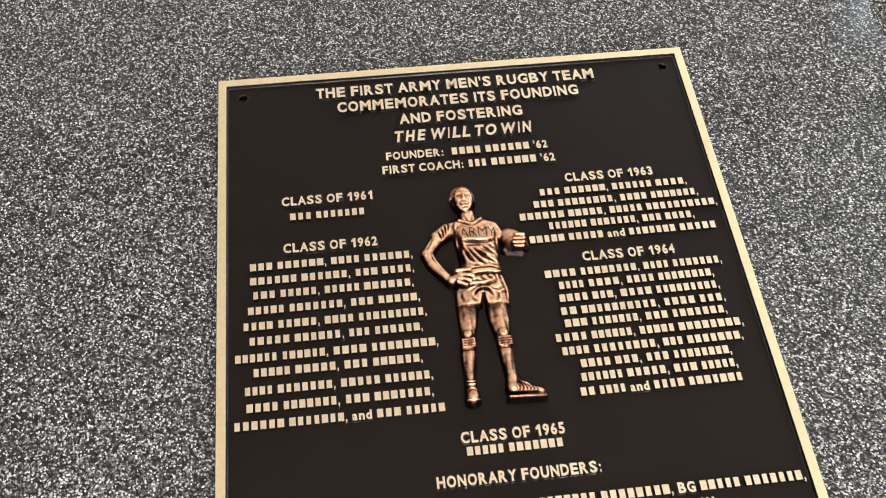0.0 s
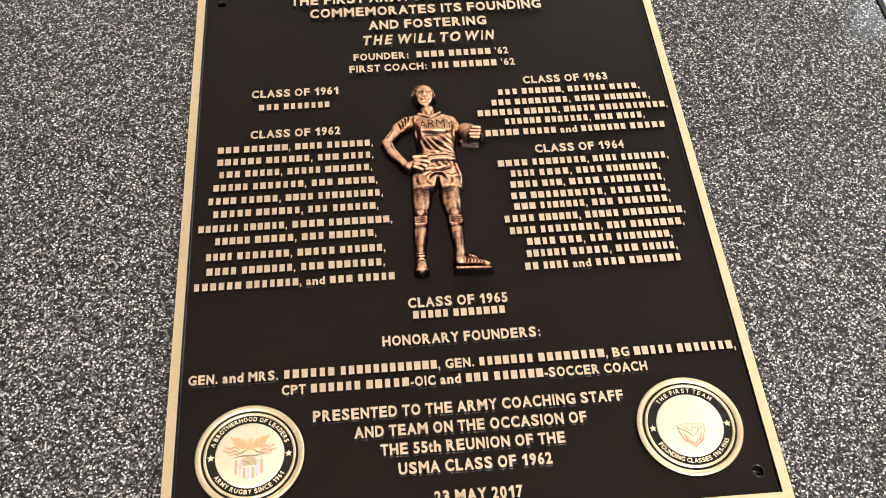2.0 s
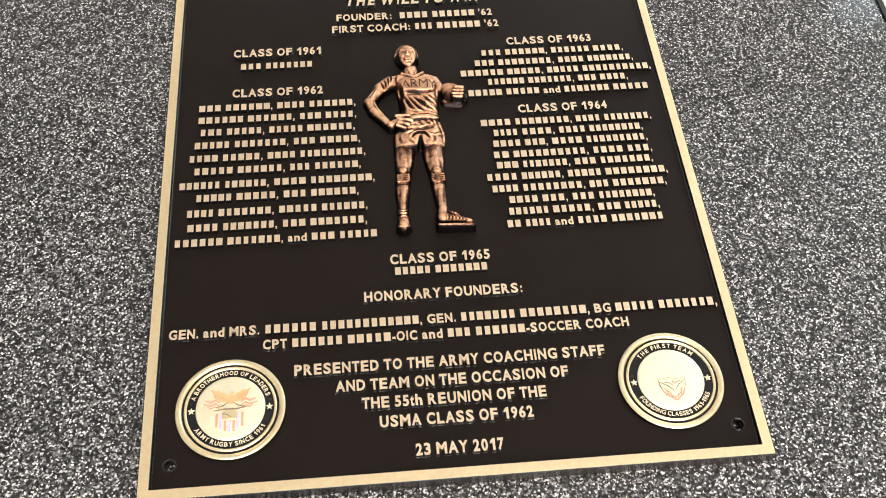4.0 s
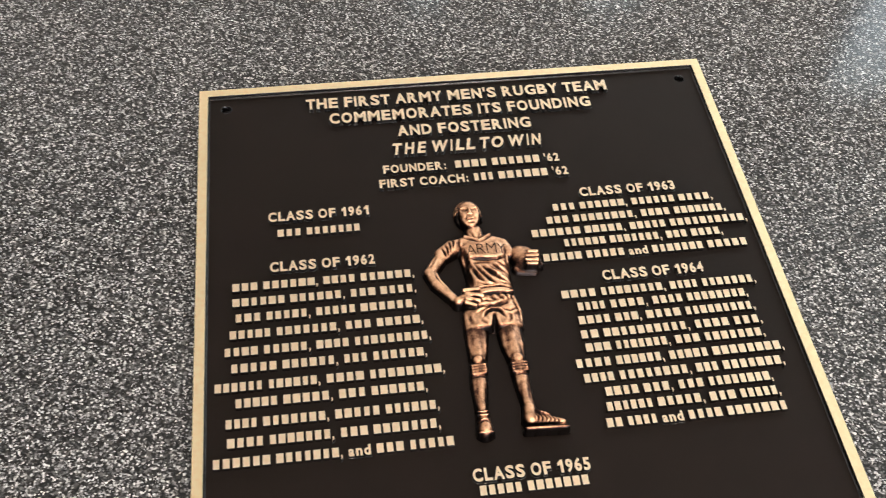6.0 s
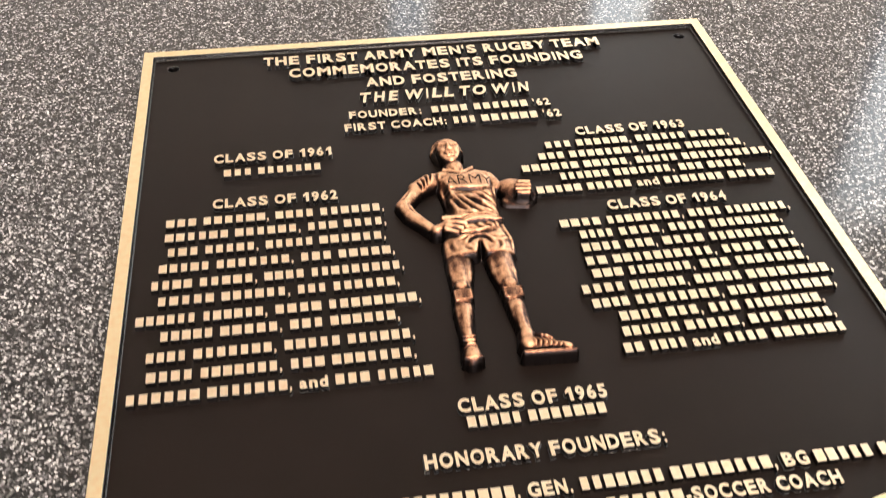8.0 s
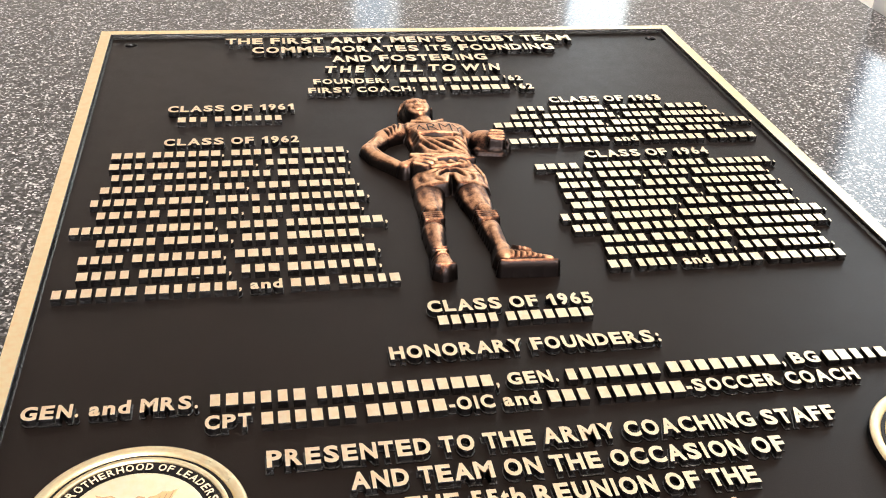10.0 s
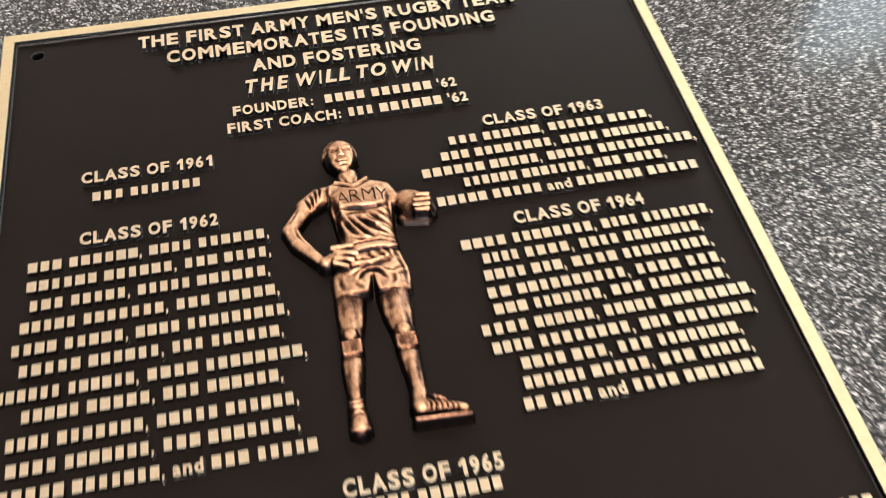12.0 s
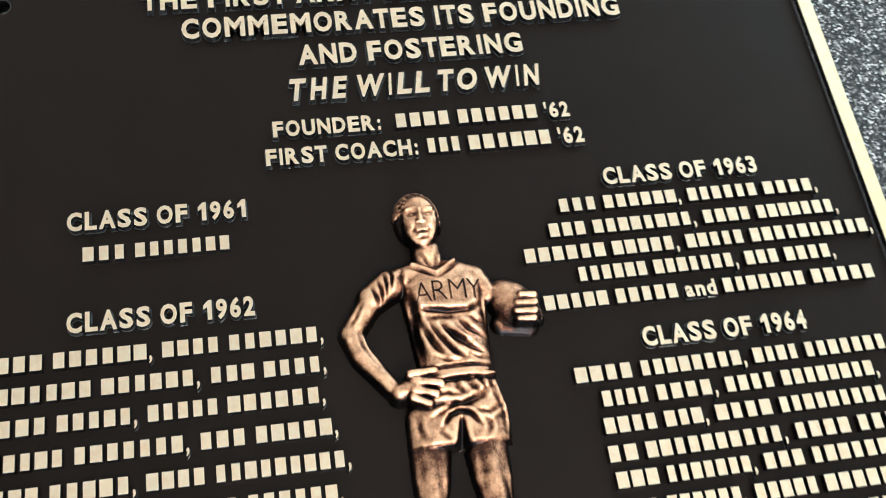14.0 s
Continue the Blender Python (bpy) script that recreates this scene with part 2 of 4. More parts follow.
def wall_with_opening(name, y0, y1, openings):
    """A wall along x between y0 and y1, with rectangular openings (x0, x1, z0, z1) in order of x."""
    bm = bmesh.new()
    x = WX0
    for x0, x1, z0, z1 in openings:
        box(bm, x, x0, y0, y1, 0, WZ1)
        if z0 > 0:
            box(bm, x0, x1, y0, y1, 0, z0)
        box(bm, x0, x1, y0, y1, z1, WZ1)
        x = x1
    box(bm, x, WX1, y0, y1, 0, WZ1)
    return structure(part(name, bm, WALL), "warm white painted wall with a window opening", "wall")


PATIO = (1.385, 3.1, 0.3, 2.5)
REAR = (-0.45, 0.65, 1.3, 2.4)
PANE, SLIT = (0.595, 0.765, 1.03, 2.07), (0.105, 0.235, 1.03, 2.07)
wall_with_opening("wall_north", FAR, FAR + 0.1, [SLIT, PANE, PATIO])
wall_with_opening("wall_south", WY0 - 0.1, WY0, [REAR])


def window(name, opening, y, bars):
    x0, x1, z0, z1 = opening
    bm = bmesh.new()
    for d in ((x0, x0 + 0.025, z0, z1), (x1 - 0.025, x1, z0, z1), (x0 + 0.025, x1 - 0.025, z0, z0 + 0.04), (x0 + 0.025, x1 - 0.025, z1 - 0.04, z1)):
        box(bm, d[0], d[1], y, y + 0.05, d[2], d[3])
    for k in range(1, bars + 1):
        xm = x0 + (x1 - x0) * k / (bars + 1)
        box(bm, xm - 0.02, xm + 0.02, y, y + 0.05, z0 + 0.04, z1 - 0.04)
    return structure(part(name, bm, FRAME_PAINT), "white painted window frame open to the daylight", "window")


window("window_1", PATIO, FAR + 0.03, 0)
window("window_2", REAR, WY0 - 0.08, 1)
window("window_3", PANE, FAR + 0.03, 0)
window("window_4", SLIT, FAR + 0.03, 0)

# ---- worktop, cabinet, stove ----
EDGE = 0.4185
worktop = boxed("granite_worktop", (-1.5, EDGE, -0.12, 0.85, TOP - 0.03, TOP), GRANITE, bevel=0.002)
tagged(worktop, "polished black and white speckled granite worktop", "worktop", kind="structure")
cabinet = new("base_cabinet")
tagged(cabinet, "dark wooden base cabinet under the granite worktop", "cabinet")
boxed("body", (-1.46, EDGE - 0.004, -0.08, 0.81, 0.1, TOP - 0.031), WOOD, cabinet)
boxed("plinth", (-1.40, EDGE - 0.02, -0.02, 0.75, 0.0, 0.1), WOOD, cabinet)

stove = new("kitchen_stove")
tagged(stove, "white enamelled stove top beside the granite worktop", "stove")
boxed("body", (EDGE + 0.0065, EDGE + 0.76, -0.10, 0.60, 0.0, TOP - 0.012), WHITE_ENAMEL, stove)
boxed("cooktop", (EDGE + 0.0055, EDGE + 0.765, -0.12, 0.5565, TOP - 0.011, TOP + 0.001), WHITE_ENAMEL, stove, "glossy white enamel cooktop", bevel=0.003)
boxed("backguard", (EDGE + 0.0055, EDGE + 0.765, 0.557, 0.60, TOP - 0.011, TOP + 0.04), WHITE_ENAMEL, stove, "low white enamel back rail", bevel=0.006)
# dark strip put in for the shade in the gap beside the worktop
boxed("gap_shade_strip", (EDGE + 0.0006, EDGE + 0.0050, -0.12, 0.56, TOP - 0.012, TOP + 0.0004), GAP_SHADE, stove, "dark strip put in for the shaded gap")
bm = bmesh.new()
BURN = (0.503, 0.487)
lathe(bm, [(0.0, TOP + 0.002), (0.034, TOP + 0.002), (0.052, TOP + 0.005), (0.058, TOP + 0.008), (0.062, TOP + 0.007), (0.064, TOP + 0.0013)], mat=0, centre=BURN)
part("burner", bm, BLACK_IRON, stove, "round black enamelled burner bowl")

lamp = new("ceiling_light")
tagged(lamp, "lit rectangular ceiling light with a warm diffuser", "ceiling light")
boxed("housing", (-0.07, 1.07, -1.28, -0.72, WZ1 - 0.05, WZ1 - 0.001), FRAME_PAINT, lamp)
boxed("diffuser", (-0.05, 1.05, -1.26, -0.74, WZ1 - 0.06, WZ1 - 0.0505), LAMP, lamp)

# ---- the plaque ----
plaque = new("memorial_plaque")
plaque.location = (0, 0, TOP)
tagged(plaque, "cast bronze memorial plaque with dark field lying on granite", "plaque")


def place_part(ob):
    """Parts of the plaque are modelled in world metres; its origin is at its base."""
    ob.matrix_parent_inverse = Matrix.Translation((0, 0, -TOP))
    return ob


def curve_mesh(curve):
    """The mesh of a curve or text, without leaving the curve behind."""
    ob = new("draft", curve)
    bpy.context.view_layer.update()
    me = bpy.data.meshes.new_from_object(ob.evaluated_get(bpy.context.evaluated_depsgraph_get()))
    bpy.data.objects.remove(ob)
    bpy.data.curves.remove(curve)
    return me


def ring_spline(curve, pts):
    s = curve.splines.new("POLY")
    s.points.add(len(pts) - 1)
    for p, (x, y) in zip(s.points, pts):
        p.co = (x, y, 0, 1)
    s.use_cyclic_u = True


def disc_points(cx, cy, r, n=32):
    return [(cx + r * math.cos(2 * math.pi * k / n), cy + r * math.sin(2 * math.pi * k / n)) for k in range(n)]


def flat_cut(rings, z0, z1):
    """A plate from z0 to z1 with the first ring as outline and the others cut out."""
    c = bpy.data.curves.new("plate", "CURVE")
    c.dimensions, c.fill_mode, c.extrude = "2D", "BOTH", (z1 - z0) / 2
    for r in rings:
        ring_spline(c, r)
    me = curve_mesh(c)
    bm = bmesh.new()
    bm.from_mesh(me)
    bpy.data.meshes.remove(me)
    bmesh.ops.translate(bm, verts=bm.verts, vec=(0, 0, (z0 + z1) / 2))
    bmesh.ops.remove_doubles(bm, verts=bm.verts, dist=1e-6)
    bmesh.ops.recalc_face_normals(bm, faces=bm.faces)
    return bm


HOLES = [(-0.1848, 0.0238), (0.1850, 0.0236), (-0.1824, 0.4945), (0.1832, 0.4952)]
outline = [(-PW / 2 + 0.0006, 0.0006), (PW / 2 - 0.0006, 0.0006), (PW / 2 - 0.0006, PH - 0.0006), (-PW / 2 + 0.0006, PH - 0.0006)]
bm = flat_cut([outline] + [disc_points(x, y, 0.0038) for x, y in HOLES], TOP + 0.0005, ZF)
place_part(part("field_plate", bm, FIELD, plaque, "dark brown enamelled field with fine pebble texture"))

# countersunk rims round the screw holes
for x, y in HOLES:
    bm = bmesh.new()
    lathe(bm, [(0.0036, ZF - 0.005), (0.0036, ZF - 0.0006), (0.0039, ZF + 0.0001), (0.0042, ZF + 0.00025), (0.0046, ZF - 0.0002)], n=32, centre=(x, y))
    place_part(part("screw_hole", bm, SIDE, plaque, "dark screw hole with a glossy rim"))


def border():
    """A raised flat band with softened edges and a sloping dark inner side."""
    bm = bmesh.new()
    x, y0, y1, w = PW / 2, 0.0, PH, 0.0073
    steps = [(0.0, TOP + 0.0005), (0.0, ZT - 0.0003), (0.0003, ZT), (w - 0.0003, ZT), (w, ZT - 0.0003), (w + 0.0002, ZF + 0.0012), (w + 0.0005, ZF + 0.0005), (w + 0.0008, ZF + 0.0001), (w + 0.0011, ZF - 0.0002)]
    loops = [[bm.verts.new((sx * (x - d), (y0 + d) if sy < 0 else (y1 - d), z)) for sx, sy in ((-1, -1), (1, -1), (1, 1), (-1, 1))] for d, z in steps]
    for k, (a, b) in enumerate(zip(loops, loops[1:])):
        for i in range(4):
            f = bm.faces.new((a[i], a[(i + 1) % 4], b[(i + 1) % 4], b[i]))
            f.material_index = 0 if k == 2 else 1
            f.smooth = k > 4
    return part("border", bm, [BORDER, SIDE], plaque, "raised polished bronze border band")


place_part(border())

# ---- lettering ----
EM = {c: w / 1000 for c, w in zip("ABCDEFGHIJKLMNOPQRSTUVWXYZ", (722, 722, 722, 722, 667, 611, 778, 722, 278, 556, 722, 611, 833, 722, 778, 667, 778, 722, 667, 611, 722, 667, 944, 667, 667, 611))}
EM.update({" ": 0.278, ",": 0.278, ".": 0.278, "-": 0.333, ":": 0.333, "'": 0.238, "a": 0.556, "n": 0.611, "d": 0.611, "t": 0.333, "h": 0.611})


def em_width(text):
    return sum(EM.get(c, 0.556) for c in text)


GLYPHS = {}


def glyph(char, weight, bevel, shear):
    """One letter as points and faces (points of a unit type size, faces with their upward lean), kept for further use."""
    key = (char, weight, bevel, shear)
    if key not in GLYPHS:
        if char == "1":  # with a flag, as on the plaque
            c = bpy.data.curves.new("numeral", "CURVE")
            c.dimensions, c.fill_mode = "2D", "BOTH"
            ring_spline(c, [(0.20, 0.0), (0.30, 0.0), (0.30, CAP), (0.22, CAP), (0.05, CAP - 0.17), (0.05, CAP - 0.25), (0.20, CAP - 0.16)])
        else:
            c = bpy.data.curves.new("letters", "FONT")
            c.body, c.size, c.shear, c.resolution_u = char, 1.0, shear, 3
        c.offset, c.extrude, c.bevel_depth, c.bevel_resolution = weight, 0.1, bevel, 0
        me = curve_mesh(c)
        co = np.empty(len(me.vertices) * 3)
        me.vertices.foreach_get("co", co)
        GLYPHS[key] = co.reshape(-1, 3), [(tuple(p.vertices), p.normal.z) for p in me.polygons if p.normal.z > -0.35]
        bpy.data.meshes.remove(me)
    return GLYPHS[key]


CAP = float(glyph("H", 0.0, 0.0, 0.0)[0][:, 1].max())
INK = {"I": 0.155, ",": 0.15, ".": 0.15, ":": 0.15, "'": 0.13, "1": 0.36, "-": 0.27, "J": 0.45, "t": 0.30, "A": 0.70, "V": 0.65, "W": 0.93, "Y": 0.65, "T": 0.56}


def add_text(bm, text, x0, width, y, cap, z0, z1, shear=0.0, skirt=True, weight=0.038):
    """Raised letters from x0, as wide as given, on the baseline y; bright top, dark sides, a low fillet at the foot."""
    k, ky, pen = width / em_width(text), cap / (CAP + 2 * weight), x0
    for char in text:
        wide = EM.get(char, 0.556)
        if char != " ":
            ink = INK.get(char, wide - 0.10) * k
            base = glyph(char, weight, 0.008, shear)[0]
            mid, span = (base[:, 0].min() + base[:, 0].max()) / 2, np.ptp(base[:, 0])
            kx = (ink + (shear * cap * 0.15 if shear else 0.0)) / span
            layers = [(weight, 0.008, z0, z1, 0)]
            if skirt:
                layers.append((weight + 0.004, 0.050, z0 - 0.0002, z0 + 0.0007, 1))
            for heavy, bevel, za, zb, mat in layers:
                co, faces = glyph(char, heavy, bevel, shear)
                a, b = co[:, 2].min(), co[:, 2].max()
                made = [bm.verts.new((pen + wide * k / 2 + (p[0] - mid) * kx, y + (p[1] + weight) * ky, za + (p[2] - a) / (b - a) * (zb - za))) for p in co]
                for idx, lean in faces:
                    bm.faces.new([made[i] for i in idx]).material_index = mat if lean > 0.9 else 1
        pen += wide * k


def add_bars(bm, spans, y0, y1, z0, z1):
    """A row of plain raised bars on one low foot: softened bright tops, dark sides."""
    e, foot = 0.00012, z0 + 0.00004
    edges = [spans[0][0] - 0.0002] + [v for span in spans for v in span] + [spans[-1][1] + 0.0002]
    rail = [[bm.verts.new((x, y, z)) for y, z in ((y0 - 0.0002, z0 - 0.00006), (y0, foot), (y1, foot), (y1 + 0.0002, z0 - 0.00006))] for x in edges]
    for k, (a, b) in enumerate(zip(rail, rail[1:])):
        for i in range(3):
            if i != 1 or k % 2 == 0:
                bm.faces.new((a[i], b[i], b[i + 1], a[i + 1])).material_index = 2
    for (x0, x1), a, b in zip(spans, rail[1::2], rail[2::2]):
        loops = [[a[1], b[1], b[2], a[2]]]
        for d, z in ((0.0, z1 - e), (e, z1)):
            loops.append([bm.verts.new((px, py, z)) for px, py in ((x0 + d, y0 + d), (x1 - d, y0 + d), (x1 - d, y1 - d), (x0 + d, y1 - d))])
        for lo, hi in zip(loops, loops[1:]):
            for i in range(4):
                bm.faces.new((lo[i], lo[(i + 1) % 4], hi[(i + 1) % 4], hi[i])).material_index = 1
        bm.faces.new(loops[-1]).material_index = 0


BARS = random.Random(11)
TALL = 0.87  # capital height over the type size


def inscription(spec, centre, y, size, shear=0.0, whole=False):
    """One line of raised writing: '=WORD' is lettered, a number is a row of plain upright bars of that many ems, a comma follows it."""
    words = [("=" + spec)] if whole else spec.split()
    cap = size * TALL
    runs, x = [], 0.0
    for w in words:
        text = w[1:] if w[0] == "=" else None
        wide = em_width(text) if text else float(w.strip(",_"))
        runs.append((x, wide, text, w.endswith(",") and not text))
        x += wide + (0.278 if w.endswith(",") and not text else 0.0) + (0.0 if w.endswith("_") else 0.278)
    total = runs[-1][0] + runs[-1][1]
    y += 0.0003
    start = centre - total * size / 2
    for at, wide, text, comma in runs:
        xa, xb = start + at * size, start + (at + wide) * size
        if text:
            pen = xa
            for char in text:
                step = EM.get(char, 0.556) * size
                if char != " ":
                    raised("raised_letter" if char.isalnum() else "raised_mark", char, pen, step, y, cap, shear)
                pen += step
        elif wide:
            bm = bmesh.new()
            count = max(2, round(wide / 0.68))
            pitch = (xb - xa) / count
            spans = []
            for k in range(count):
                mid, half = xa + (k + 0.5) * pitch, pitch * BARS.uniform(0.30, 0.42)
                spans.append((mid - half, mid + half))
            add_bars(bm, spans, y + 0.05 * cap, y + 0.97 * cap, ZF, ZT)
            place_part(part("name_bar", bm, [LETTER, SIDE, FIELD], plaque))
        if comma:
            raised("raised_mark", ",", xb - 0.03 * size, 0.278 * size, y, cap, 0.0)


def raised(name, char, x, width, y, cap, shear):
    bm = bmesh.new()
    add_text(bm, char, x, width, y, cap, ZF, ZT, shear)
    return place_part(part(name, bm, [LETTER, SIDE], plaque))


for spec, y, size, lean in (
    ("THE FIRST ARMY MEN'S RUGBY TEAM", 0.4850, 0.01285, 0.0), ("COMMEMORATES ITS FOUNDING", 0.4680, 0.01278, 0.0),
    ("AND FOSTERING", 0.4500, 0.01270, 0.0), ("THE WILL TO WIN", 0.4310, 0.01345, 0.22),
    ("CLASS OF 1965", 0.1630, 0.0097, 0.0), ("HONORARY FOUNDERS:", 0.1330, 0.0094, 0.0),
    ("PRESENTED TO THE ARMY COACHING STAFF", 0.0790, 0.00942, 0.0), ("AND TEAM ON THE OCCASION OF", 0.0650, 0.00942, 0.0),
    ("THE 55th REUNION OF THE", 0.0515, 0.00937, 0.0), ("USMA CLASS OF 1962", 0.0375, 0.00946, 0.0), ("23 MAY 2017", 0.0165, 0.0095, 0.0),
):
    inscription(spec, 0.0, y, size, lean, True)
for spec, x, y in (("CLASS OF 1961", -0.1165, 0.3755), ("CLASS OF 1962", -0.1165, 0.3312), ("CLASS OF 1963", 0.1112, 0.3765), ("CLASS OF 1964", 0.1112, 0.3005)):
    inscription(spec, x, y, 0.0097, 0.0, True)
LEFT, RIGHT = -0.1175, 0.1112
for spec, x, y, size in (
    ("=FOUNDER: 0 2.78 4.11 ='62", 0.0, 0.4130, 0.0092), ("=FIRST =COACH: 1.72 4.11 ='62", 0.0, 0.3990, 0.0094),
    ("2.22 4.78", LEFT, 0.3610, 0.0082),
    ("2.22 4.39, 2.78 4.39,", LEFT, 0.3170, 0.00825), ("4.39 4.33, 2.22 2.83,", LEFT, 0.3045, 0.00825),
    ("2.22 3.44, 3.33 4.39,", LEFT, 0.2920, 0.00825), ("3.39 4.95, 2.22 3.67,", LEFT, 0.2790, 0.00825),
    ("2.78 3.61, 2.72 6.00,", LEFT, 0.2660, 0.00825), ("3.72 4.22, 2.00 4.17,", LEFT, 0.2535, 0.00825),
    ("3.78 3.89, 3.06 5.78,", LEFT, 0.2400, 0.00825), ("3.33 3.67, 2.22 4.22,", LEFT, 0.2280, 0.00825),
    ("2.50 4.83, 3.56 4.00,", LEFT, 0.2140, 0.00825), ("2.83 4.67, 2.22 4.94,", LEFT, 0.2010, 0.00825),
    ("4.39 4.78, =and 2.22 3.50", LEFT, 0.1880, 0.00818),
    ("2.22 4.22, 4.11 3.00,", RIGHT, 0.3645, 0.00815), ("2.11 5.56, 2.78 4.55,", RIGHT, 0.3530, 0.00822),
    ("4.39 3.44, 3.28 6.78,", RIGHT, 0.3420, 0.00832), ("3.78 4.44, 1.95 2.67,", RIGHT, 0.3315, 0.00828),
    ("3.44 3.44 =and 4.61 3.67", RIGHT, 0.3200, 0.00828),
    ("3.06 5.44, 2.50 4.55,", RIGHT, 0.2878, 0.0082), ("2.44 3.06, 2.72 5.11,", RIGHT, 0.2770, 0.0082),
    ("2.78 2.06, 3.06 5.83,", RIGHT, 0.2660, 0.0082), ("1.67 7.06, 3.06 2.28,", RIGHT, 0.2548, 0.0082),
    ("2.22 4.44, 2.22 5.00,", RIGHT, 0.2445, 0.0081), ("3.00 3.74, 3.28 5.72,", RIGHT, 0.2330, 0.0083),
    ("2.50 5.67, 1.89 4.89,", RIGHT, 0.2218, 0.0083), ("2.78 2.22, 2.22 5.11,", RIGHT, 0.2110, 0.0082),
    ("3.78 3.61, 2.22 3.11,", RIGHT, 0.2002, 0.0082), ("1.39 2.44 =and 2.83 4.95", RIGHT, 0.1890, 0.0082),
    ("3.28 4.78", 0.0, 0.1535, 0.0081),
    ("=GEN. =and =MRS. 4.28 8.00, =GEN. 4.61 5.61, =BG 3.33 4.78,", 0.0, 0.1125, 0.00854),
    ("=CPT 4.17 3.61_ =-OIC =and 2.00 4.17_ =-SOCCER =COACH", 0.0, 0.1005, 0.00852),
):
    inscription(spec, x, y, size)


# ---- medallions ----
def star(bm, cx, cy, r, z0, z1, mat):
    pts = [(cx + (r if k % 2 == 0 else r * 0.42) * math.sin(k * math.pi / 5), cy + (r if k % 2 == 0 else r * 0.42) * math.cos(k * math.pi / 5)) for k in range(10)]
    solid(bm, pts, z0, z1, mat)


def solid(bm, pts, z0, z1, mat=0):
    """A flat raised shape with upright sides."""
    lo, hi = ([bm.verts.new((x, y, z)) for x, y in pts] for z in (z0, z1))
    bm.faces.new(hi).material_index = mat
    for k in range(len(pts)):
        j = (k + 1) % len(pts)
        bm.faces.new((lo[k], lo[j], hi[j], hi[k])).material_index = mat


def arc_text(text, radius, middle, spread, cap, z0, z1, inward):
    """Letters set round an arc; middle and spread in degrees; inward: read from inside the ring (the lower arc)."""
    bm = bmesh.new()
    total, at = em_width(text), 0.0
    for c in text:
        w = EM.get(c, 0.556)
        mid, at = at + w / 2, at + w
        if c == " ":
            continue
        a = middle + (mid / total - 0.5) * spread * (1 if inward else -1)
        one = bmesh.new()
        k = cap / 0.80
        add_text(one, c, -w * k * 0.5, w * k, 0.0, cap, z0, z1, 0.0, False, 0.02)
        turn = radians(a - 90 if not inward else a + 90)
        base = radius if not inward else radius + cap
        m = Matrix.Translation((base * math.cos(radians(a)), base * math.sin(radians(a)), 0)) @ Matrix.Rotation(turn, 4, "Z")
        bmesh.ops.transform(one, matrix=m, verts=one.verts)
        me = bpy.data.meshes.new("letter")
        one.to_mesh(me)
        one.free()
        bm.from_mesh(me)
        bpy.data.meshes.remove(me)
    return bm


def medallion(cx, cy, upper, upper_spread, lower, lower_spread, label):
    z = ZT + 0.0004
    bm = bmesh.new()
    lathe(bm, [(0.0359, ZF - 0.0003), (0.0358, z - 0.0008), (0.0354, z - 0.0002), (0.0347, z + 0.0001), (0.0332, z), (0.0324, z - 0.0003), (0.0319, z - 0.0008), (0.0316, z - 0.0013)], mat=[1, 0, 0, 0, 0, 0, 0])
    for f in bm.faces:
        f.smooth = f.material_index == 0
    body = part("medallion", bm, [GOLD, SIDE], plaque, label)
    body.matrix_parent_inverse = Matrix.Translation((0, 0, -TOP))
    body.location = (cx, cy, 0)
    bm = bmesh.new()
    lathe(bm, [(0.0316, z - 0.0011), (0.0222, z - 0.0011)], mat=0)
    part("enamel_ring", bm, BLACK, body, "black enamel ring")
    bm = bmesh.new()
    lathe(bm, [(0.0302, z - 0.0012), (0.0300, z - 0.0002), (0.0285, z - 0.0002), (0.0283, z - 0.0012)], mat=0)
    part("inner_ring", bm, GOLD, body, "thin gold ring")
    bm = bmesh.new()
    lathe(bm, [(0.0226, z - 0.0012), (0.0225, z - 0.0004), (0.0216, z - 0.0002), (0.0, z - 0.0002)], mat=0)
    part("medal_face", bm, PALE_GOLD, body, "pale gold satin centre disc")
    for text, mid, spread, inward in ((upper, 90, upper_spread, False), (lower, 270, lower_spread, True)):
        part("ring_lettering", arc_text(text, 0.0240 if not inward else 0.0238, mid, spread, 0.0031, z - 0.0012, z - 0.0004, inward), [CREAM, BLACK], body, "small cream raised lettering")
    for sx in (-1, 1):
        bm = bmesh.new()
        star(bm, sx * 0.0253, -0.0005, 0.0024, z - 0.0012, z - 0.0004, 0)
        part("star", bm, CREAM, body, "small cream star")
    return body, z - 0.0002


left_medal, mz = medallion(-0.1470, 0.0592, "A BROTHERHOOD OF LEADERS", 148, "ARMY RUGBY SINCE 1961", 118, "round gold medallion with black ring and winged crest")
right_medal, mz = medallion(0.1465, 0.0578, "THE FIRST TEAM", 96, "FOUNDING CLASSES 1961-1965", 128, "round gold medallion with black ring and shield crest")


def flat_piece(name, body, pts, rise, mat, label=""):
    """A thin raised shape on the face of a medallion."""
    bm = bmesh.new()
    area = sum(p[0] * q[1] - q[0] * p[1] for p, q in zip(pts, pts[1:] + pts[:1]))
    solid(bm, pts if area > 0 else pts[::-1], mz - 0.0001, mz + rise)
    return part(name, bm, mat, body, label)


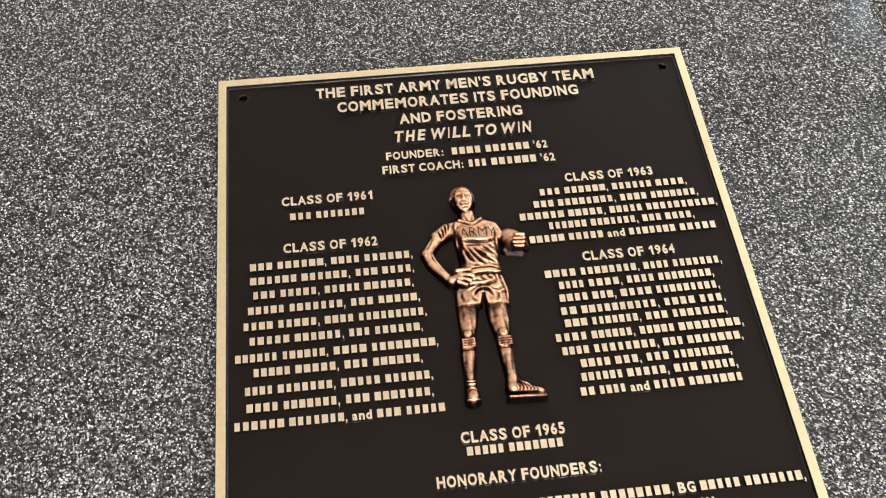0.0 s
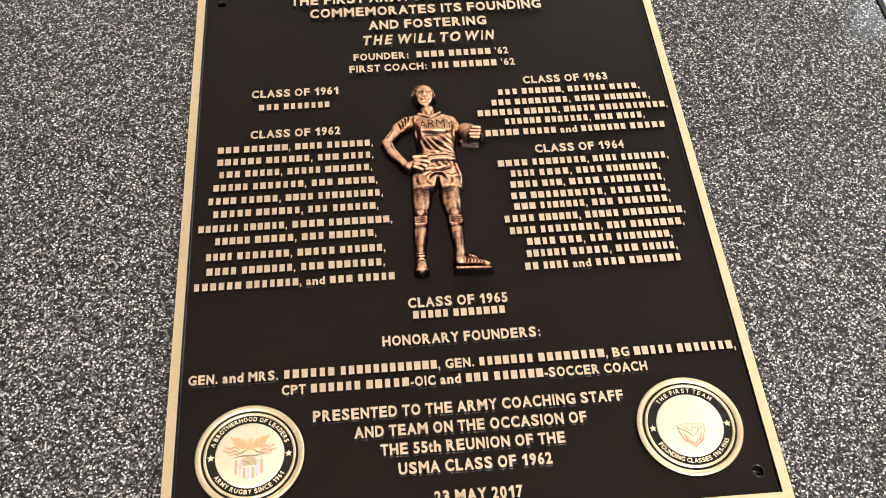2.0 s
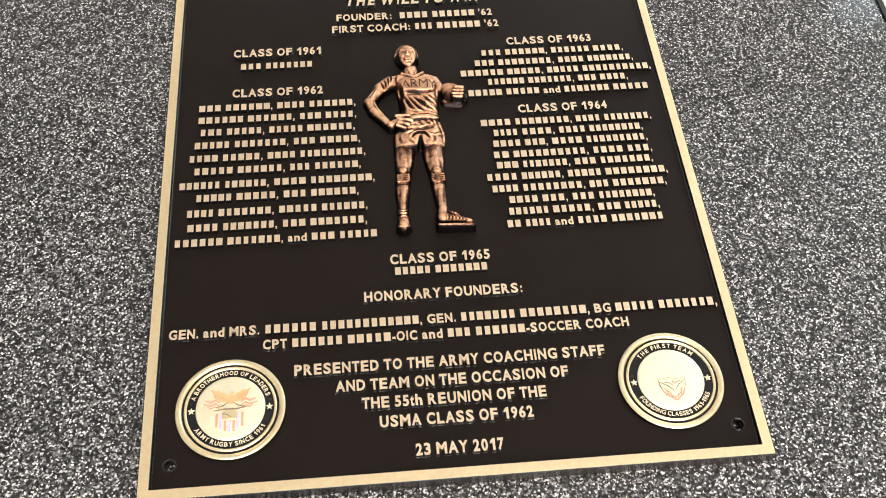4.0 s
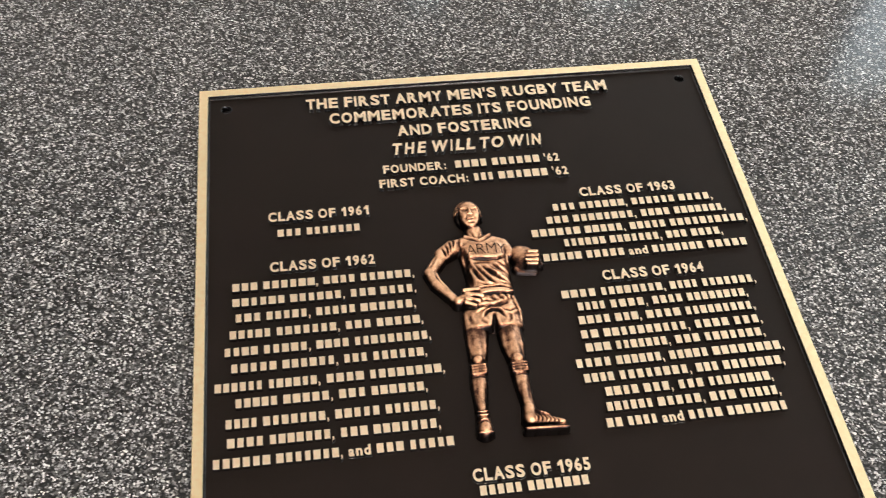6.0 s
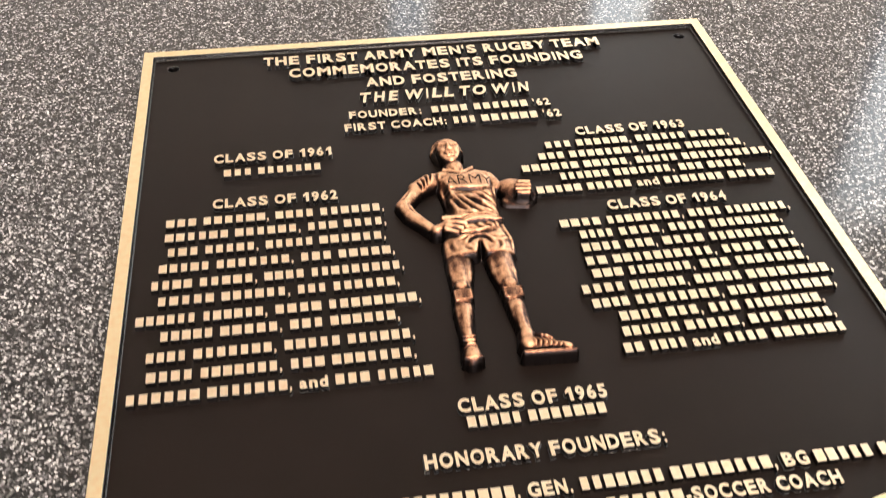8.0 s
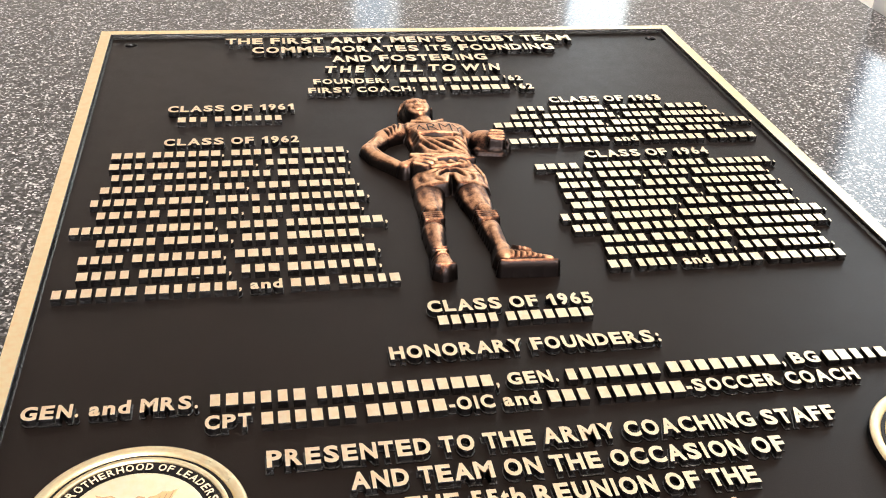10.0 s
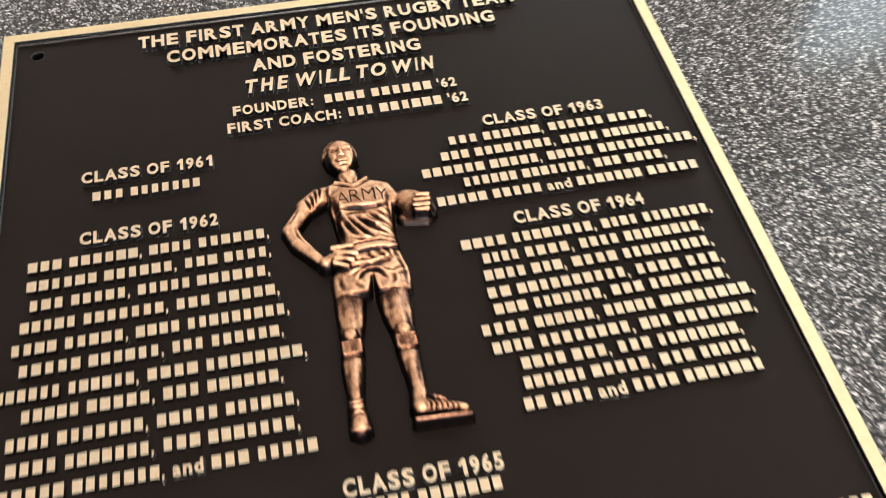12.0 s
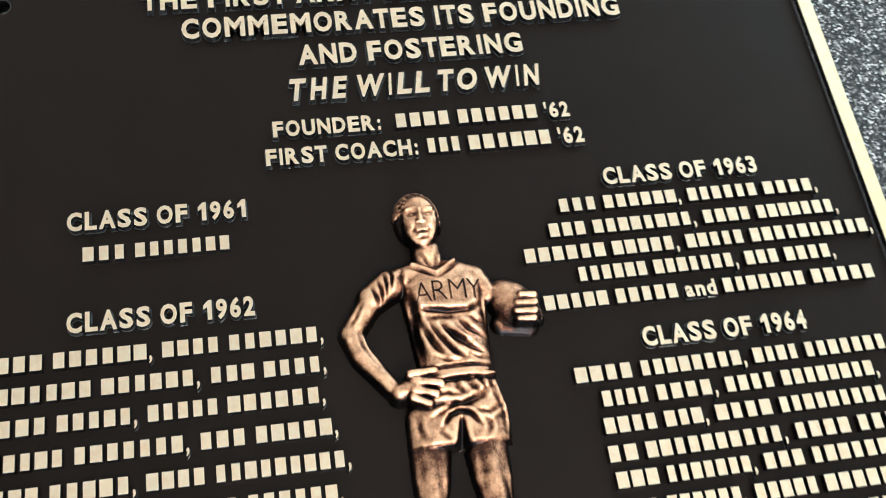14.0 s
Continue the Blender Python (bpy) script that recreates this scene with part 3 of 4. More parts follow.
def line_piece(name, body, pts, wide, rise, mat):
    """A thin raised line along bent points, thinner at its ends."""
    left, right = [], []
    for i, p in enumerate(pts):
        a, b = pts[max(i - 1, 0)], pts[min(i + 1, len(pts) - 1)]
        n = Vector((a[1] - b[1], b[0] - a[0])).normalized() * wide / 2 * (0.45 if i in (0, len(pts) - 1) else 1.0)
        left.append((p[0] + n.x, p[1] + n.y))
        right.append((p[0] - n.x, p[1] - n.y))
    return flat_piece(name, body, right + left[::-1], rise, mat)


def crest_wings(body):
    """Plain spread wings with feathered tips, ribbons at both sides, a helmet and a striped shield."""
    mm = 0.001
    for s in (-1, 1):
        wing = [(1.0, 5.0), (4.0, 4.2), (7.6, 5.0), (9.2, 6.8), (10.8, 8.6), (11.4, 10.6), (13.0, 13.6), (10.4, 12.6), (8.0, 12.9), (6.0, 11.4), (4.0, 11.0), (1.6, 8.4)]
        flat_piece("wing", body, [(s * x * mm, y * mm) for x, y in wing], 0.0002, ORANGE, "soft orange spread wing")
        for k in range(4):
            line_piece("feather", body, [(s * (3.0 + 2.0 * k) * mm, (5.4 + 0.5 * k) * mm), (s * (4.6 + 2.0 * k) * mm, (7.6 + 0.8 * k) * mm), (s * (5.4 + 2.0 * k) * mm, (10.2 + 0.7 * k) * mm)], 0.00028, 0.0003, UMBER)
        for y, x1, w in ((5.2, 16.4, 1.5), (2.6, 17.6, 1.3), (0.6, 14.6, 0.9)):
            line_piece("ribbon", body, [(s * 6.8 * mm, (y - 1.2) * mm), (s * 9.6 * mm, (y + 0.9) * mm), (s * 12.6 * mm, (y - 0.6) * mm), (s * x1 * mm, (y + 0.9) * mm)], w * mm, 0.00026, RED)
        line_piece("claw", body, [(s * 1.6 * mm, 4.4 * mm), (s * 4.6 * mm, 1.8 * mm), (s * 9.4 * mm, 0.6 * mm)], 0.0009, 0.0003, UMBER)
    flat_piece("bird_body", body, [(-2.4 * mm, 3.0 * mm), (2.2 * mm, 2.8 * mm), (3.0 * mm, 6.2 * mm), (1.8 * mm, 9.2 * mm), (2.6 * mm, 11.0 * mm), (0.4 * mm, 11.6 * mm), (-1.6 * mm, 9.6 * mm), (-3.0 * mm, 6.0 * mm)], 0.0003, ORANGE)
    line_piece("sword", body, [(-11.0 * mm, -1.6 * mm), (-4.0 * mm, -0.6 * mm), (4.0 * mm, -0.8 * mm), (11.0 * mm, 0.2 * mm)], 0.0009, 0.00034, UMBER)
    flat_piece("helmet", body, [(-5.2 * mm, -7.4 * mm), (-2.4 * mm, -8.4 * mm), (0.6 * mm, -7.6 * mm), (4.6 * mm, -7.8 * mm), (5.0 * mm, -4.0 * mm), (2.4 * mm, -1.4 * mm), (-2.6 * mm, -1.4 * mm), (-5.6 * mm, -4.0 * mm)], 0.0005, GOLD, "small gold helmet")
    line_piece("helmet_edge", body, [(-5.2 * mm, -3.6 * mm), (-1.6 * mm, -5.0 * mm), (0.8 * mm, -7.0 * mm)], 0.0006, 0.0006, UMBER)
    for k in range(7):
        x = (-9.4 + 2.75 * k) * mm
        low, high = (-12.0 - 4.6 * math.sin(math.pi * (k + 0.5) / 7)) * mm, (-3.6 if k in (0, 1, 5, 6) else -8.8) * mm
        flat_piece("stripe", body, [(x, low), (x + 1.5 * mm, low - 0.3 * mm), (x + 1.5 * mm, high), (x, high)], 0.0003, VIOLET if k % 2 else RED)


def crest_shield(body):
    """A plain shield in thin lines, red along its lower edge."""
    mm = 0.001
    edge = [(-9.2, 0.2), (-8.4, -4.6), (-6.4, -9.6), (0.8, -15.8), (6.8, -10.0), (8.8, -4.4), (9.4, 0.8)]

    def line(name, pts, wide, mat):
        line_piece(name, body, [(x * mm, y * mm) for x, y in pts], wide * mm, 0.0003, mat)

    line("shield_edge", edge[:3], 0.7, UMBER)
    line("shield_edge", edge[4:], 0.7, ORANGE)
    line("shield_edge", [edge[0], (-2.0, 1.2), (3.0, 0.2), edge[-1]], 0.5, ORANGE)
    for f, w in ((1.0, 1.2), (0.80, 0.8)):
        line("red_border", [(x * f, y * (0.4 + 0.6 * f)) for x, y in ((-7.2, -7.8), (-5.4, -11.2), (0.8, -15.6), (6.0, -11.2), (7.6, -7.4))], w, RED)
    for x in (-4.6, -2.0, 2.6, 5.0):
        line("red_mark", [(x, -10.2 - 0.25 * (5 - abs(x))), (x * 0.8, -12.2 - 0.3 * (5 - abs(x)))], 0.9, RED)
    line("chevron", [(-8.6, -1.6), (-3.4, -4.6), (0.8, -8.6)], 0.7, UMBER)
    line("chevron", [(9.0, -0.8), (4.4, -4.2), (0.8, -8.6)], 0.6, UMBER)
    line("inner_line", [(-5.6, -2.0), (-2.2, -2.4), (0.6, -4.8)], 0.45, UMBER)
    line("inner_line", [(5.8, -1.4), (2.8, -2.2), (0.6, -4.8)], 0.45, UMBER)
    line("inner_line", [(-6.6, -5.6), (-4.2, -8.4), (-1.6, -10.6)], 0.45, UMBER)
    line("inner_line", [(6.6, -4.8), (4.8, -8.0), (2.6, -10.4)], 0.4, ORANGE)
    bm = bmesh.new()
    star(bm, 0.0008, -0.0020, 0.0013, mz - 0.0001, mz + 0.0003, 0)
    part("small_star", bm, ORANGE, body)


crest_wings(left_medal)
crest_shield(right_medal)


# ---- the athlete in relief ----
def athlete_relief():
    """A low relief of a standing player: rounded limbs, folded shirt and shorts, boots, one hand on the hip, a ball in the other. In millimetres on the plaque."""
    step = 0.34
    xs, ys = np.arange(-54, 40, step), np.arange(184, 386, step)
    X, Y = np.meshgrid(xs, ys)
    H = np.full(X.shape, -1.0)

    def lay(h, k=0.8):
        """Joins a form to the rest with a soft seam."""
        nonlocal H
        d = np.clip(0.5 + 0.5 * (h - H) / k, 0, 1)
        H = np.where(h > -0.9, np.where(H > -0.9, H * (1 - d) + h * d + k * d * (1 - d), h), H)

    def limb(x0, y0, r0, h0, x1, y1, r1, h1, base=0.0, flat=0.5, soft=0.8):
        dx, dy = x1 - x0, y1 - y0
        t = np.clip(((X - x0) * dx + (Y - y0) * dy) / (dx * dx + dy * dy), 0, 1)
        r, top = r0 + (r1 - r0) * t, h0 + (h1 - h0) * t
        q = np.hypot(X - x0 - t * dx, Y - y0 - t * dy) / r
        lay(np.where(q < 1, base + (top - base) * np.clip(1 - q ** 2.2, 0, 1) ** flat, -1.0), soft)

    def oval(cx, cy, rx, ry, top, base=0.0, turn=0.0, flat=0.5, soft=0.8):
        c, s = math.cos(radians(turn)), math.sin(radians(turn))
        u, v = (X - cx) * c + (Y - cy) * s, -(X - cx) * s + (Y - cy) * c
        q = np.sqrt((u / rx) ** 2 + (v / ry) ** 2)
        lay(np.where(q < 1, base + (top - base) * np.clip(1 - q ** 2.3, 0, 1) ** flat, -1.0), soft)

    def body(levels, mids, halves, tops, ends=1.2, soft=0.8):
        """A form of rounded section whose middle, half width and height run through the given levels."""
        mid, half, top = (np.interp(Y, levels, v) for v in (mids, halves, tops))
        q = np.abs(X - mid) / half
        end = np.clip(np.minimum(Y - levels[0], levels[-1] - Y) / ends, 0, 1) ** 0.5
        lay(np.where((q < 1) & (Y > levels[0]) & (Y < levels[-1]), top * np.clip(1 - q ** 2.8, 0, 1) ** 0.5 * end, -1.0), soft)

    def dent(cx, cy, rx, ry, deep, turn=0.0):
        """A soft hollow (or, with a negative depth, a swelling)."""
        nonlocal H
        c, s = math.cos(radians(turn)), math.sin(radians(turn))
        u, v = (X - cx) * c + (Y - cy) * s, -(X - cx) * s + (Y - cy) * c
        H = np.where(H > 0, np.maximum(H - deep * np.exp(-(u / rx) ** 2 - (v / ry) ** 2), 0.2), H)

    def crease(points, wide, deep, ridge=0.6):
        """A fold: a groove along bent points, fading at its ends, with a ridge on its upper side."""
        nonlocal H
        best, side, along = np.full(X.shape, 1e9), np.zeros(X.shape), np.zeros(X.shape)
        for i, ((ax, ay), (bx, by)) in enumerate(zip(points, points[1:])):
            dx, dy = bx - ax, by - ay
            t = np.clip(((X - ax) * dx + (Y - ay) * dy) / (dx * dx + dy * dy), 0, 1)
            px, py = X - ax - t * dx, Y - ay - t * dy
            d = np.hypot(px, py)
            near = d < best
            best, along = np.where(near, d, best), np.where(near, (i + t) / (len(points) - 1), along)
            side = np.where(near, (dx * py - dy * px) / math.hypot(dx, dy), side)
        fade = np.clip(np.sin(np.pi * np.clip(along * 0.92 + 0.04, 0, 1)), 0, 1) ** 0.7
        groove = deep * np.exp(-(best / wide) ** 2)
        swell = ridge * deep * np.exp(-((best - 1.9 * wide) / (1.2 * wide)) ** 2) * (side > 0)
        H = np.where(H > 0, np.maximum(H - fade * (groove - swell), 0.2), H)

    # legs
    limb(-18.3, 272, 8.4, 6.0, -19.6, 258, 7.4, 6.4)
    limb(-19.6, 258, 7.4, 6.4, -21.2, 244, 5.6, 6.2)
    limb(-21.2, 244, 5.6, 6.0, -22.8, 229, 5.8, 6.0)
    limb(-22.8, 229, 5.8, 6.0, -24.0, 207, 3.7, 5.4)
    limb(3.0, 272, 9.0, 6.4, 3.6, 256, 8.0, 6.8)
    limb(3.6, 256, 8.0, 6.8, 4.4, 243, 5.9, 6.6)
    limb(4.4, 243, 5.9, 6.4, 5.0, 228, 5.5, 6.2)
    limb(5.0, 228, 5.5, 6.2, 6.0, 207, 4.0, 5.8)
    for x, y, s in ((-21.4, 245.6, 4.2), (4.6, 244.6, 4.8)):
        oval(x, y, s, 3.4, 7.6, 4.6)
        dent(x - 3.6, y + 1.0, 0.9, 3.0, 0.8)
        dent(x + 3.8, y + 1.0, 0.9, 3.0, 0.8)
    for x, y, half in ((-21.6, 241.2, 5.6), (4.9, 240.4, 6.0)):
        for k in range(4):
            limb(x - half * 0.85, y - 2.0 * k, 0.95, 6.4, x + half * 0.85, y - 2.0 * k + 0.4, 0.95, 6.4, 5.6, 0.5, 0.4)
        dent(x, y - 8.4, half, 0.6, 1.0)
    # muscles of thigh and calf
    for cx, cy, rx, ry, d, a in ((-16.4, 254, 1.7, 9, 0.8, 6), (-23.4, 256, 1.5, 8, 0.5, 3), (8.2, 253, 1.8, 9, 0.9, 6), (0.0, 258, 1.6, 8, 0.7, -6), (4.2, 260, 2.2, 8, -0.5, 0),
                                 (-20.0, 219, 1.4, 11, 0.7, -2), (-25.6, 221, 1.2, 9, 0.5, -4), (8.0, 219, 1.5, 11, 0.8, -3), (2.4, 220, 1.2, 9, 0.6, -6)):
        dent(cx, cy, rx, ry, d, a)
    # boots
    limb(-24.0, 207, 4.3, 5.6, -24.0, 200.5, 4.9, 6.6)
    limb(-24.0, 200.5, 5.0, 6.8, -23.9, 195.4, 5.9, 7.2)
    limb(-28.4, 193.0, 1.3, 6.6, -19.4, 192.8, 1.3, 6.6, 0.0, 0.4, 0.3)
    limb(-27.4, 207.4, 0.9, 6.6, -20.6, 207.4, 0.9, 6.6, 4.5, 0.5, 0.2)
    limb(-27.6, 205.2, 0.8, 6.6, -20.6, 205.0, 0.8, 6.6, 4.5, 0.5, 0.2)
    crease(((-28.2, 199.6), (-24.0, 200.8), (-20.0, 199.6)), 0.6, 1.1)
    limb(6.0, 208, 4.9, 6.0, 5.4, 201, 5.6, 6.8)
    limb(5.4, 200.5, 5.8, 6.8, 16.0, 197.6, 4.9, 6.6)
    limb(15.0, 197.8, 4.9, 6.6, 24.6, 195.6, 3.7, 5.8)
    limb(1.4, 192.6, 1.9, 6.9, 27.0, 191.4, 1.9, 6.7, 0.0, 0.35, 0.2)
    dent(14.0, 194.8, 13.0, 0.5, 1.2, -2.5)
    for k in range(6):
        crease(((8.6 + 2.5 * k, 196.2 - 0.5 * k), (9.6 + 2.5 * k, 199.2 - 0.5 * k), (8.2 + 2.5 * k, 202.2 - 0.8 * k)), 0.42, 0.8)
    for k in range(3):
        limb(9.4 + 2.4 * k, 204.4 - 1.2 * k, 0.75, 7.4, 12.0 + 2.4 * k, 202.6 - 1.1 * k, 0.75, 7.2, 5.5, 0.5, 0.2)

    # shorts, open between the legs
    body((267.8, 283.0, 298.0), (-6.6, -5.8, -3.6), (20.4, 20.6, 15.2), (8.0, 8.4, 8.0), ends=1.6)
    for k in range(7):
        dent(-6.2 + 0.15 * k, 268.0 + 1.7 * k, 1.9 - 0.18 * k, 1.6, 4.6 - 0.55 * k)
    crease(((-13.0, 276.0), (-9.5, 280.4), (-5.6, 281.6), (-1.5, 280.2), (1.6, 275.6)), 0.9, 2.0)
    for pts, w, d in ((((-20.0, 284.6), (-12.0, 285.4), (-4.0, 284.2), (4.0, 286.8), (9.0, 291.0)), 1.0, 2.0),
                      (((-17.0, 280.0), (-10.0, 282.8), (-6.0, 284.6)), 0.8, 1.3), (((12.6, 284.0), (6.0, 280.6), (1.0, 281.6)), 0.8, 1.4),
                      (((8.8, 295.0), (9.6, 288.0), (12.0, 280.0), (12.0, 271.5)), 0.8, 1.3), (((-0.8, 295.0), (1.0, 291.0), (4.4, 287.8)), 0.8, 1.5),
                      (((-5.6, 294.8), (-5.0, 291.0), (-2.2, 288.0)), 0.8, 1.4), (((3.6, 295.0), (5.2, 292.0), (6.6, 289.4)), 0.7, 1.2),
                      (((-22.5, 282.0), (-22.0, 276.0), (-20.0, 271.5)), 0.9, 1.1), (((-15.0, 278.0), (-14.0, 274.0), (-11.0, 271.0)), 0.8, 1.0),
                      (((5.0, 279.0), (5.4, 274.0), (3.4, 271.0)), 0.8, 0.9), (((-16.5, 288.6), (-10.0, 289.4), (-5.0, 288.0)), 0.8, 1.2)):
        crease(pts, 1.25 * w, 0.72 * d, 0.8)
    dent(-16.4, 269.8, 9, 0.5, 0.7)
    dent(3.4, 269.6, 9, 0.5, 0.7)

    # trunk, shoulders, neck
    body((296.0, 308.0, 322.0, 336.0, 345.5), (-3.6, -3.8, -4.0, -4.2, -6.0), (15.2, 15.6, 16.6, 18.2, 15.0), (8.6, 9.0, 9.8, 9.8, 7.6), ends=3.5)
    limb(-22.5, 339.8, 6.2, 7.8, -13.0, 342.6, 5.6, 8.0)
    limb(8.4, 338.6, 6.4, 7.6, -1.0, 342.6, 5.6, 8.0)
    limb(-8.2, 341.0, 6.8, 6.8, -8.4, 353.0, 6.4, 7.4)
    limb(-17.0, 295.6, 1.0, 8.8, 10.4, 295.8, 1.0, 8.4, 7.4, 0.5, 0.3)
    body((295.0, 299.4), (-3.4, -3.2), (14.8, 14.6), (9.6, 9.6), ends=0.7, soft=0.4)
    crease(((-17.5, 299.9), (-4.0, 300.3), (11.4, 299.4)), 0.55, 1.4, 0.2)
    dent(-3.4, 294.4, 14.0, 0.7, 1.5)
    # neck sinews inside a thin folded collar
    dent(-8.0, 346.2, 3.2, 3.0, 1.6)
    crease(((-12.6, 351.4), (-10.0, 347.4), (-7.6, 343.6)), 0.8, 0.6)
    crease(((-3.6, 351.0), (-5.2, 347.4), (-6.6, 343.6)), 0.8, 0.6)
    for a, b in (((-15.8, 345.4), (-6.2, 340.2)), ((1.8, 345.6), (-6.2, 340.2))):
        limb(*a, 1.05, 8.3, *b, 1.05, 9.6, 7.0, 0.5, 0.4)
    crease(((-18.6, 344.6), (-12.0, 341.2), (-6.2, 337.8)), 0.55, 1.0, 0.1)
    crease(((3.8, 344.8), (-1.0, 341.0), (-6.2, 337.8)), 0.55, 1.0, 0.1)
    # seam of the chest panel, hollows under it, folds drawn to the hip
    crease(((-18.6, 325.4), (-11.0, 324.0), (-4.0, 322.8), (4.2, 322.6), (10.0, 325.4)), 1.0, 2.0, 0.4)
    dent(-8.0, 321.0, 9.0, 1.7, 1.9, -3)
    for pts, w, d in ((((-17.0, 323.0), (-15.0, 316.0), (-11.0, 308.5), (-7.0, 303.0)), 1.0, 1.9), (((-13.0, 319.5), (-9.5, 312.5), (-5.0, 306.5), (0.0, 302.5)), 0.9, 1.8),
                      (((-8.0, 318.0), (-3.0, 311.5), (3.0, 307.0), (8.5, 304.0)), 0.9, 1.8), (((-1.0, 319.0), (3.0, 314.6), (9.6, 311.0)), 0.8, 1.6),
                      (((3.0, 321.0), (7.0, 318.0), (11.0, 317.0)), 0.8, 1.2), (((-12.0, 304.8), (-7.0, 302.0), (-1.0, 301.4)), 0.7, 1.0),
                      (((-19.6, 334.0), (-18.0, 326.0), (-18.4, 314.0), (-16.6, 304.0)), 1.3, 2.0), (((11.6, 334.0), (10.2, 326.0), (10.6, 316.0)), 0.9, 1.2),
                      (((2.0, 304.2), (6.0, 302.6), (10.0, 302.4)), 0.6, 0.9), (((-4.0, 314.0), (1.0, 310.0), (6.0, 308.6)), 0.6, 0.9)):
        crease(pts, 1.15 * w, 0.85 * d, 0.8)
    crease(((-20.4, 343.6), (-21.4, 337.0), (-20.6, 330.0)), 0.9, 1.6, 0.3)
    crease(((10.4, 343.0), (12.0, 337.0), (11.6, 331.0)), 0.8, 1.2, 0.3)

    # arm on the hip, with a striped sleeve
    limb(-25.2, 339.0, 7.2, 8.0, -33.4, 333.6, 6.6, 7.2)
    for k in range(4):
        crease(((-25.4 - 2.7 * k, 345.4 - 2.9 * k), (-24.6 - 2.4 * k, 340.4 - 2.6 * k), (-25.8 - 1.7 * k, 334.6 - 1.6 * k)), 0.62, 1.25, 0.5)
    limb(-35.0, 331.0, 5.2, 6.4, -43.4, 319.4, 5.0, 6.2)
    limb(-43.4, 318.8, 5.2, 6.2, -40.2, 309.4, 4.9, 6.6)
    limb(-40.2, 309.4, 4.9, 6.6, -28.0, 292.4, 3.9, 7.2)
    crease(((-38.2, 330.5), (-41.0, 325.0), (-43.6, 321.6)), 0.8, 0.9)
    crease(((-40.4, 319.2), (-39.6, 313.0), (-34.0, 303.4)), 0.8, 0.9)
    dent(-44.8, 315.8, 1.4, 1.6, -0.6)
    limb(-27.6, 292.2, 4.6, 8.6, -21.4, 293.6, 5.4, 10.2)
    for (ax, ay), (bx, by) in (((-23.0, 298.2), (-13.2, 298.8)), ((-21.6, 295.4), (-11.4, 293.4)), ((-22.0, 291.8), (-13.8, 289.4)), ((-23.0, 288.6), (-16.8, 285.6))):
        limb(ax, ay, 2.1, 10.4, bx, by, 1.6, 9.8, 8.0, 0.5, 0.5)
    # arm behind the ball, the ball, the fingers over it
    limb(9.6, 338.4, 6.2, 7.0, 14.0, 331.0, 5.0, 5.6)
    limb(18.0, 317.6, 4.4, 3.0, 29.4, 315.2, 3.8, 2.8)
    oval(24.4, 325.2, 13.8, 9.8, 8.2, 0.0, -52, 0.6)
    for (ax, ay), (bx, by) in (((32.2, 326.6), (26.6, 327.2)), ((32.0, 323.4), (24.6, 323.6)), ((31.4, 319.8), (23.4, 320.0)), ((30.4, 316.4), (23.8, 316.6))):
        limb(ax, ay, 1.9, 9.0, bx, by, 1.5, 9.4, 7.0, 0.5, 0.4)
    limb(32.4, 329.0, 1.0, 6.4, 34.2, 317.4, 1.9, 5.6, 0.0, 0.5, 0.4)

    # head
    oval(-10.5, 367.4, 9.7, 12.6, 8.0, 0.0, -2, 0.42)
    oval(-9.8, 364.6, 7.5, 11.9, 10.2, 7.2, -1, 0.5, 1.8)
    rng = random.Random(5)
    for k in range(340):
        a, r = radians(rng.uniform(2, 178)), rng.uniform(0.62, 1.0)
        cx, cy = -10.5 + 9.5 * r * math.cos(a), 367.8 + 12.0 * r * math.sin(a)
        if ((cx + 9.9) / 6.9) ** 2 + ((cy - 364.4) / 11.4) ** 2 > 1:
            under = 8.0 * max(0.0, 1 - r ** 2.4) ** 0.42
            oval(cx, cy, 0.95, 0.95, under + rng.uniform(0.8, 1.7), max(under - 0.6, 0.0), 0, 0.5, 0.1)
    for s in (-1, 1):
        x = -9.7 + 3.5 * s
        dent(x, 367.2, 2.3, 1.2, 1.25, 3 * s)
        oval(x, 367.0, 1.35, 0.6, 9.6, 8.0, 0, 0.5, 0.2)
        limb(x - 2.0, 369.8 + 0.15 * s, 0.75, 9.9, x + 2.0, 369.8 - 0.2 * s, 0.75, 9.9, 8.8, 0.5, 0.6)
        dent(-9.7 + 4.2 * s, 362.4, 1.7, 1.7, -0.7)
        dent(-9.7 + 1.9 * s, 363.6, 0.6, 1.3, 0.55, 15 * s)
        dent(-9.7 + 3.6 * s, 359.8, 0.6, 1.5, 0.4, 24 * s)
        dent(-9.7 + 6.2 * s, 357.0, 1.2, 3.0, 0.5, -24 * s)
    limb(-9.9, 369.4, 0.8, 10.4, -9.7, 364.0, 1.4, 11.5, 8.8, 0.5, 0.8)
    limb(-11.3, 363.3, 0.7, 10.9, -8.1, 363.3, 0.7, 10.9, 9.4, 0.5, 0.3)
    dent(-9.6, 358.5, 2.6, 0.5, 1.0, 3)
    dent(-12.4, 359.2, 0.9, 0.5, 0.7, -30)
    dent(-6.9, 359.4, 0.9, 0.5, 0.7, 30)
    limb(-11.8, 359.7, 0.7, 10.3, -7.3, 359.9, 0.7, 10.3, 9.2, 0.5, 0.5)
    limb(-11.2, 357.4, 0.8, 10.3, -7.8, 357.5, 0.8, 10.3, 9.2, 0.5, 0.5)
    dent(-9.5, 356.1, 2.2, 0.5, 0.7)
    dent(-9.4, 354.4, 2.0, 1.0, -0.6)
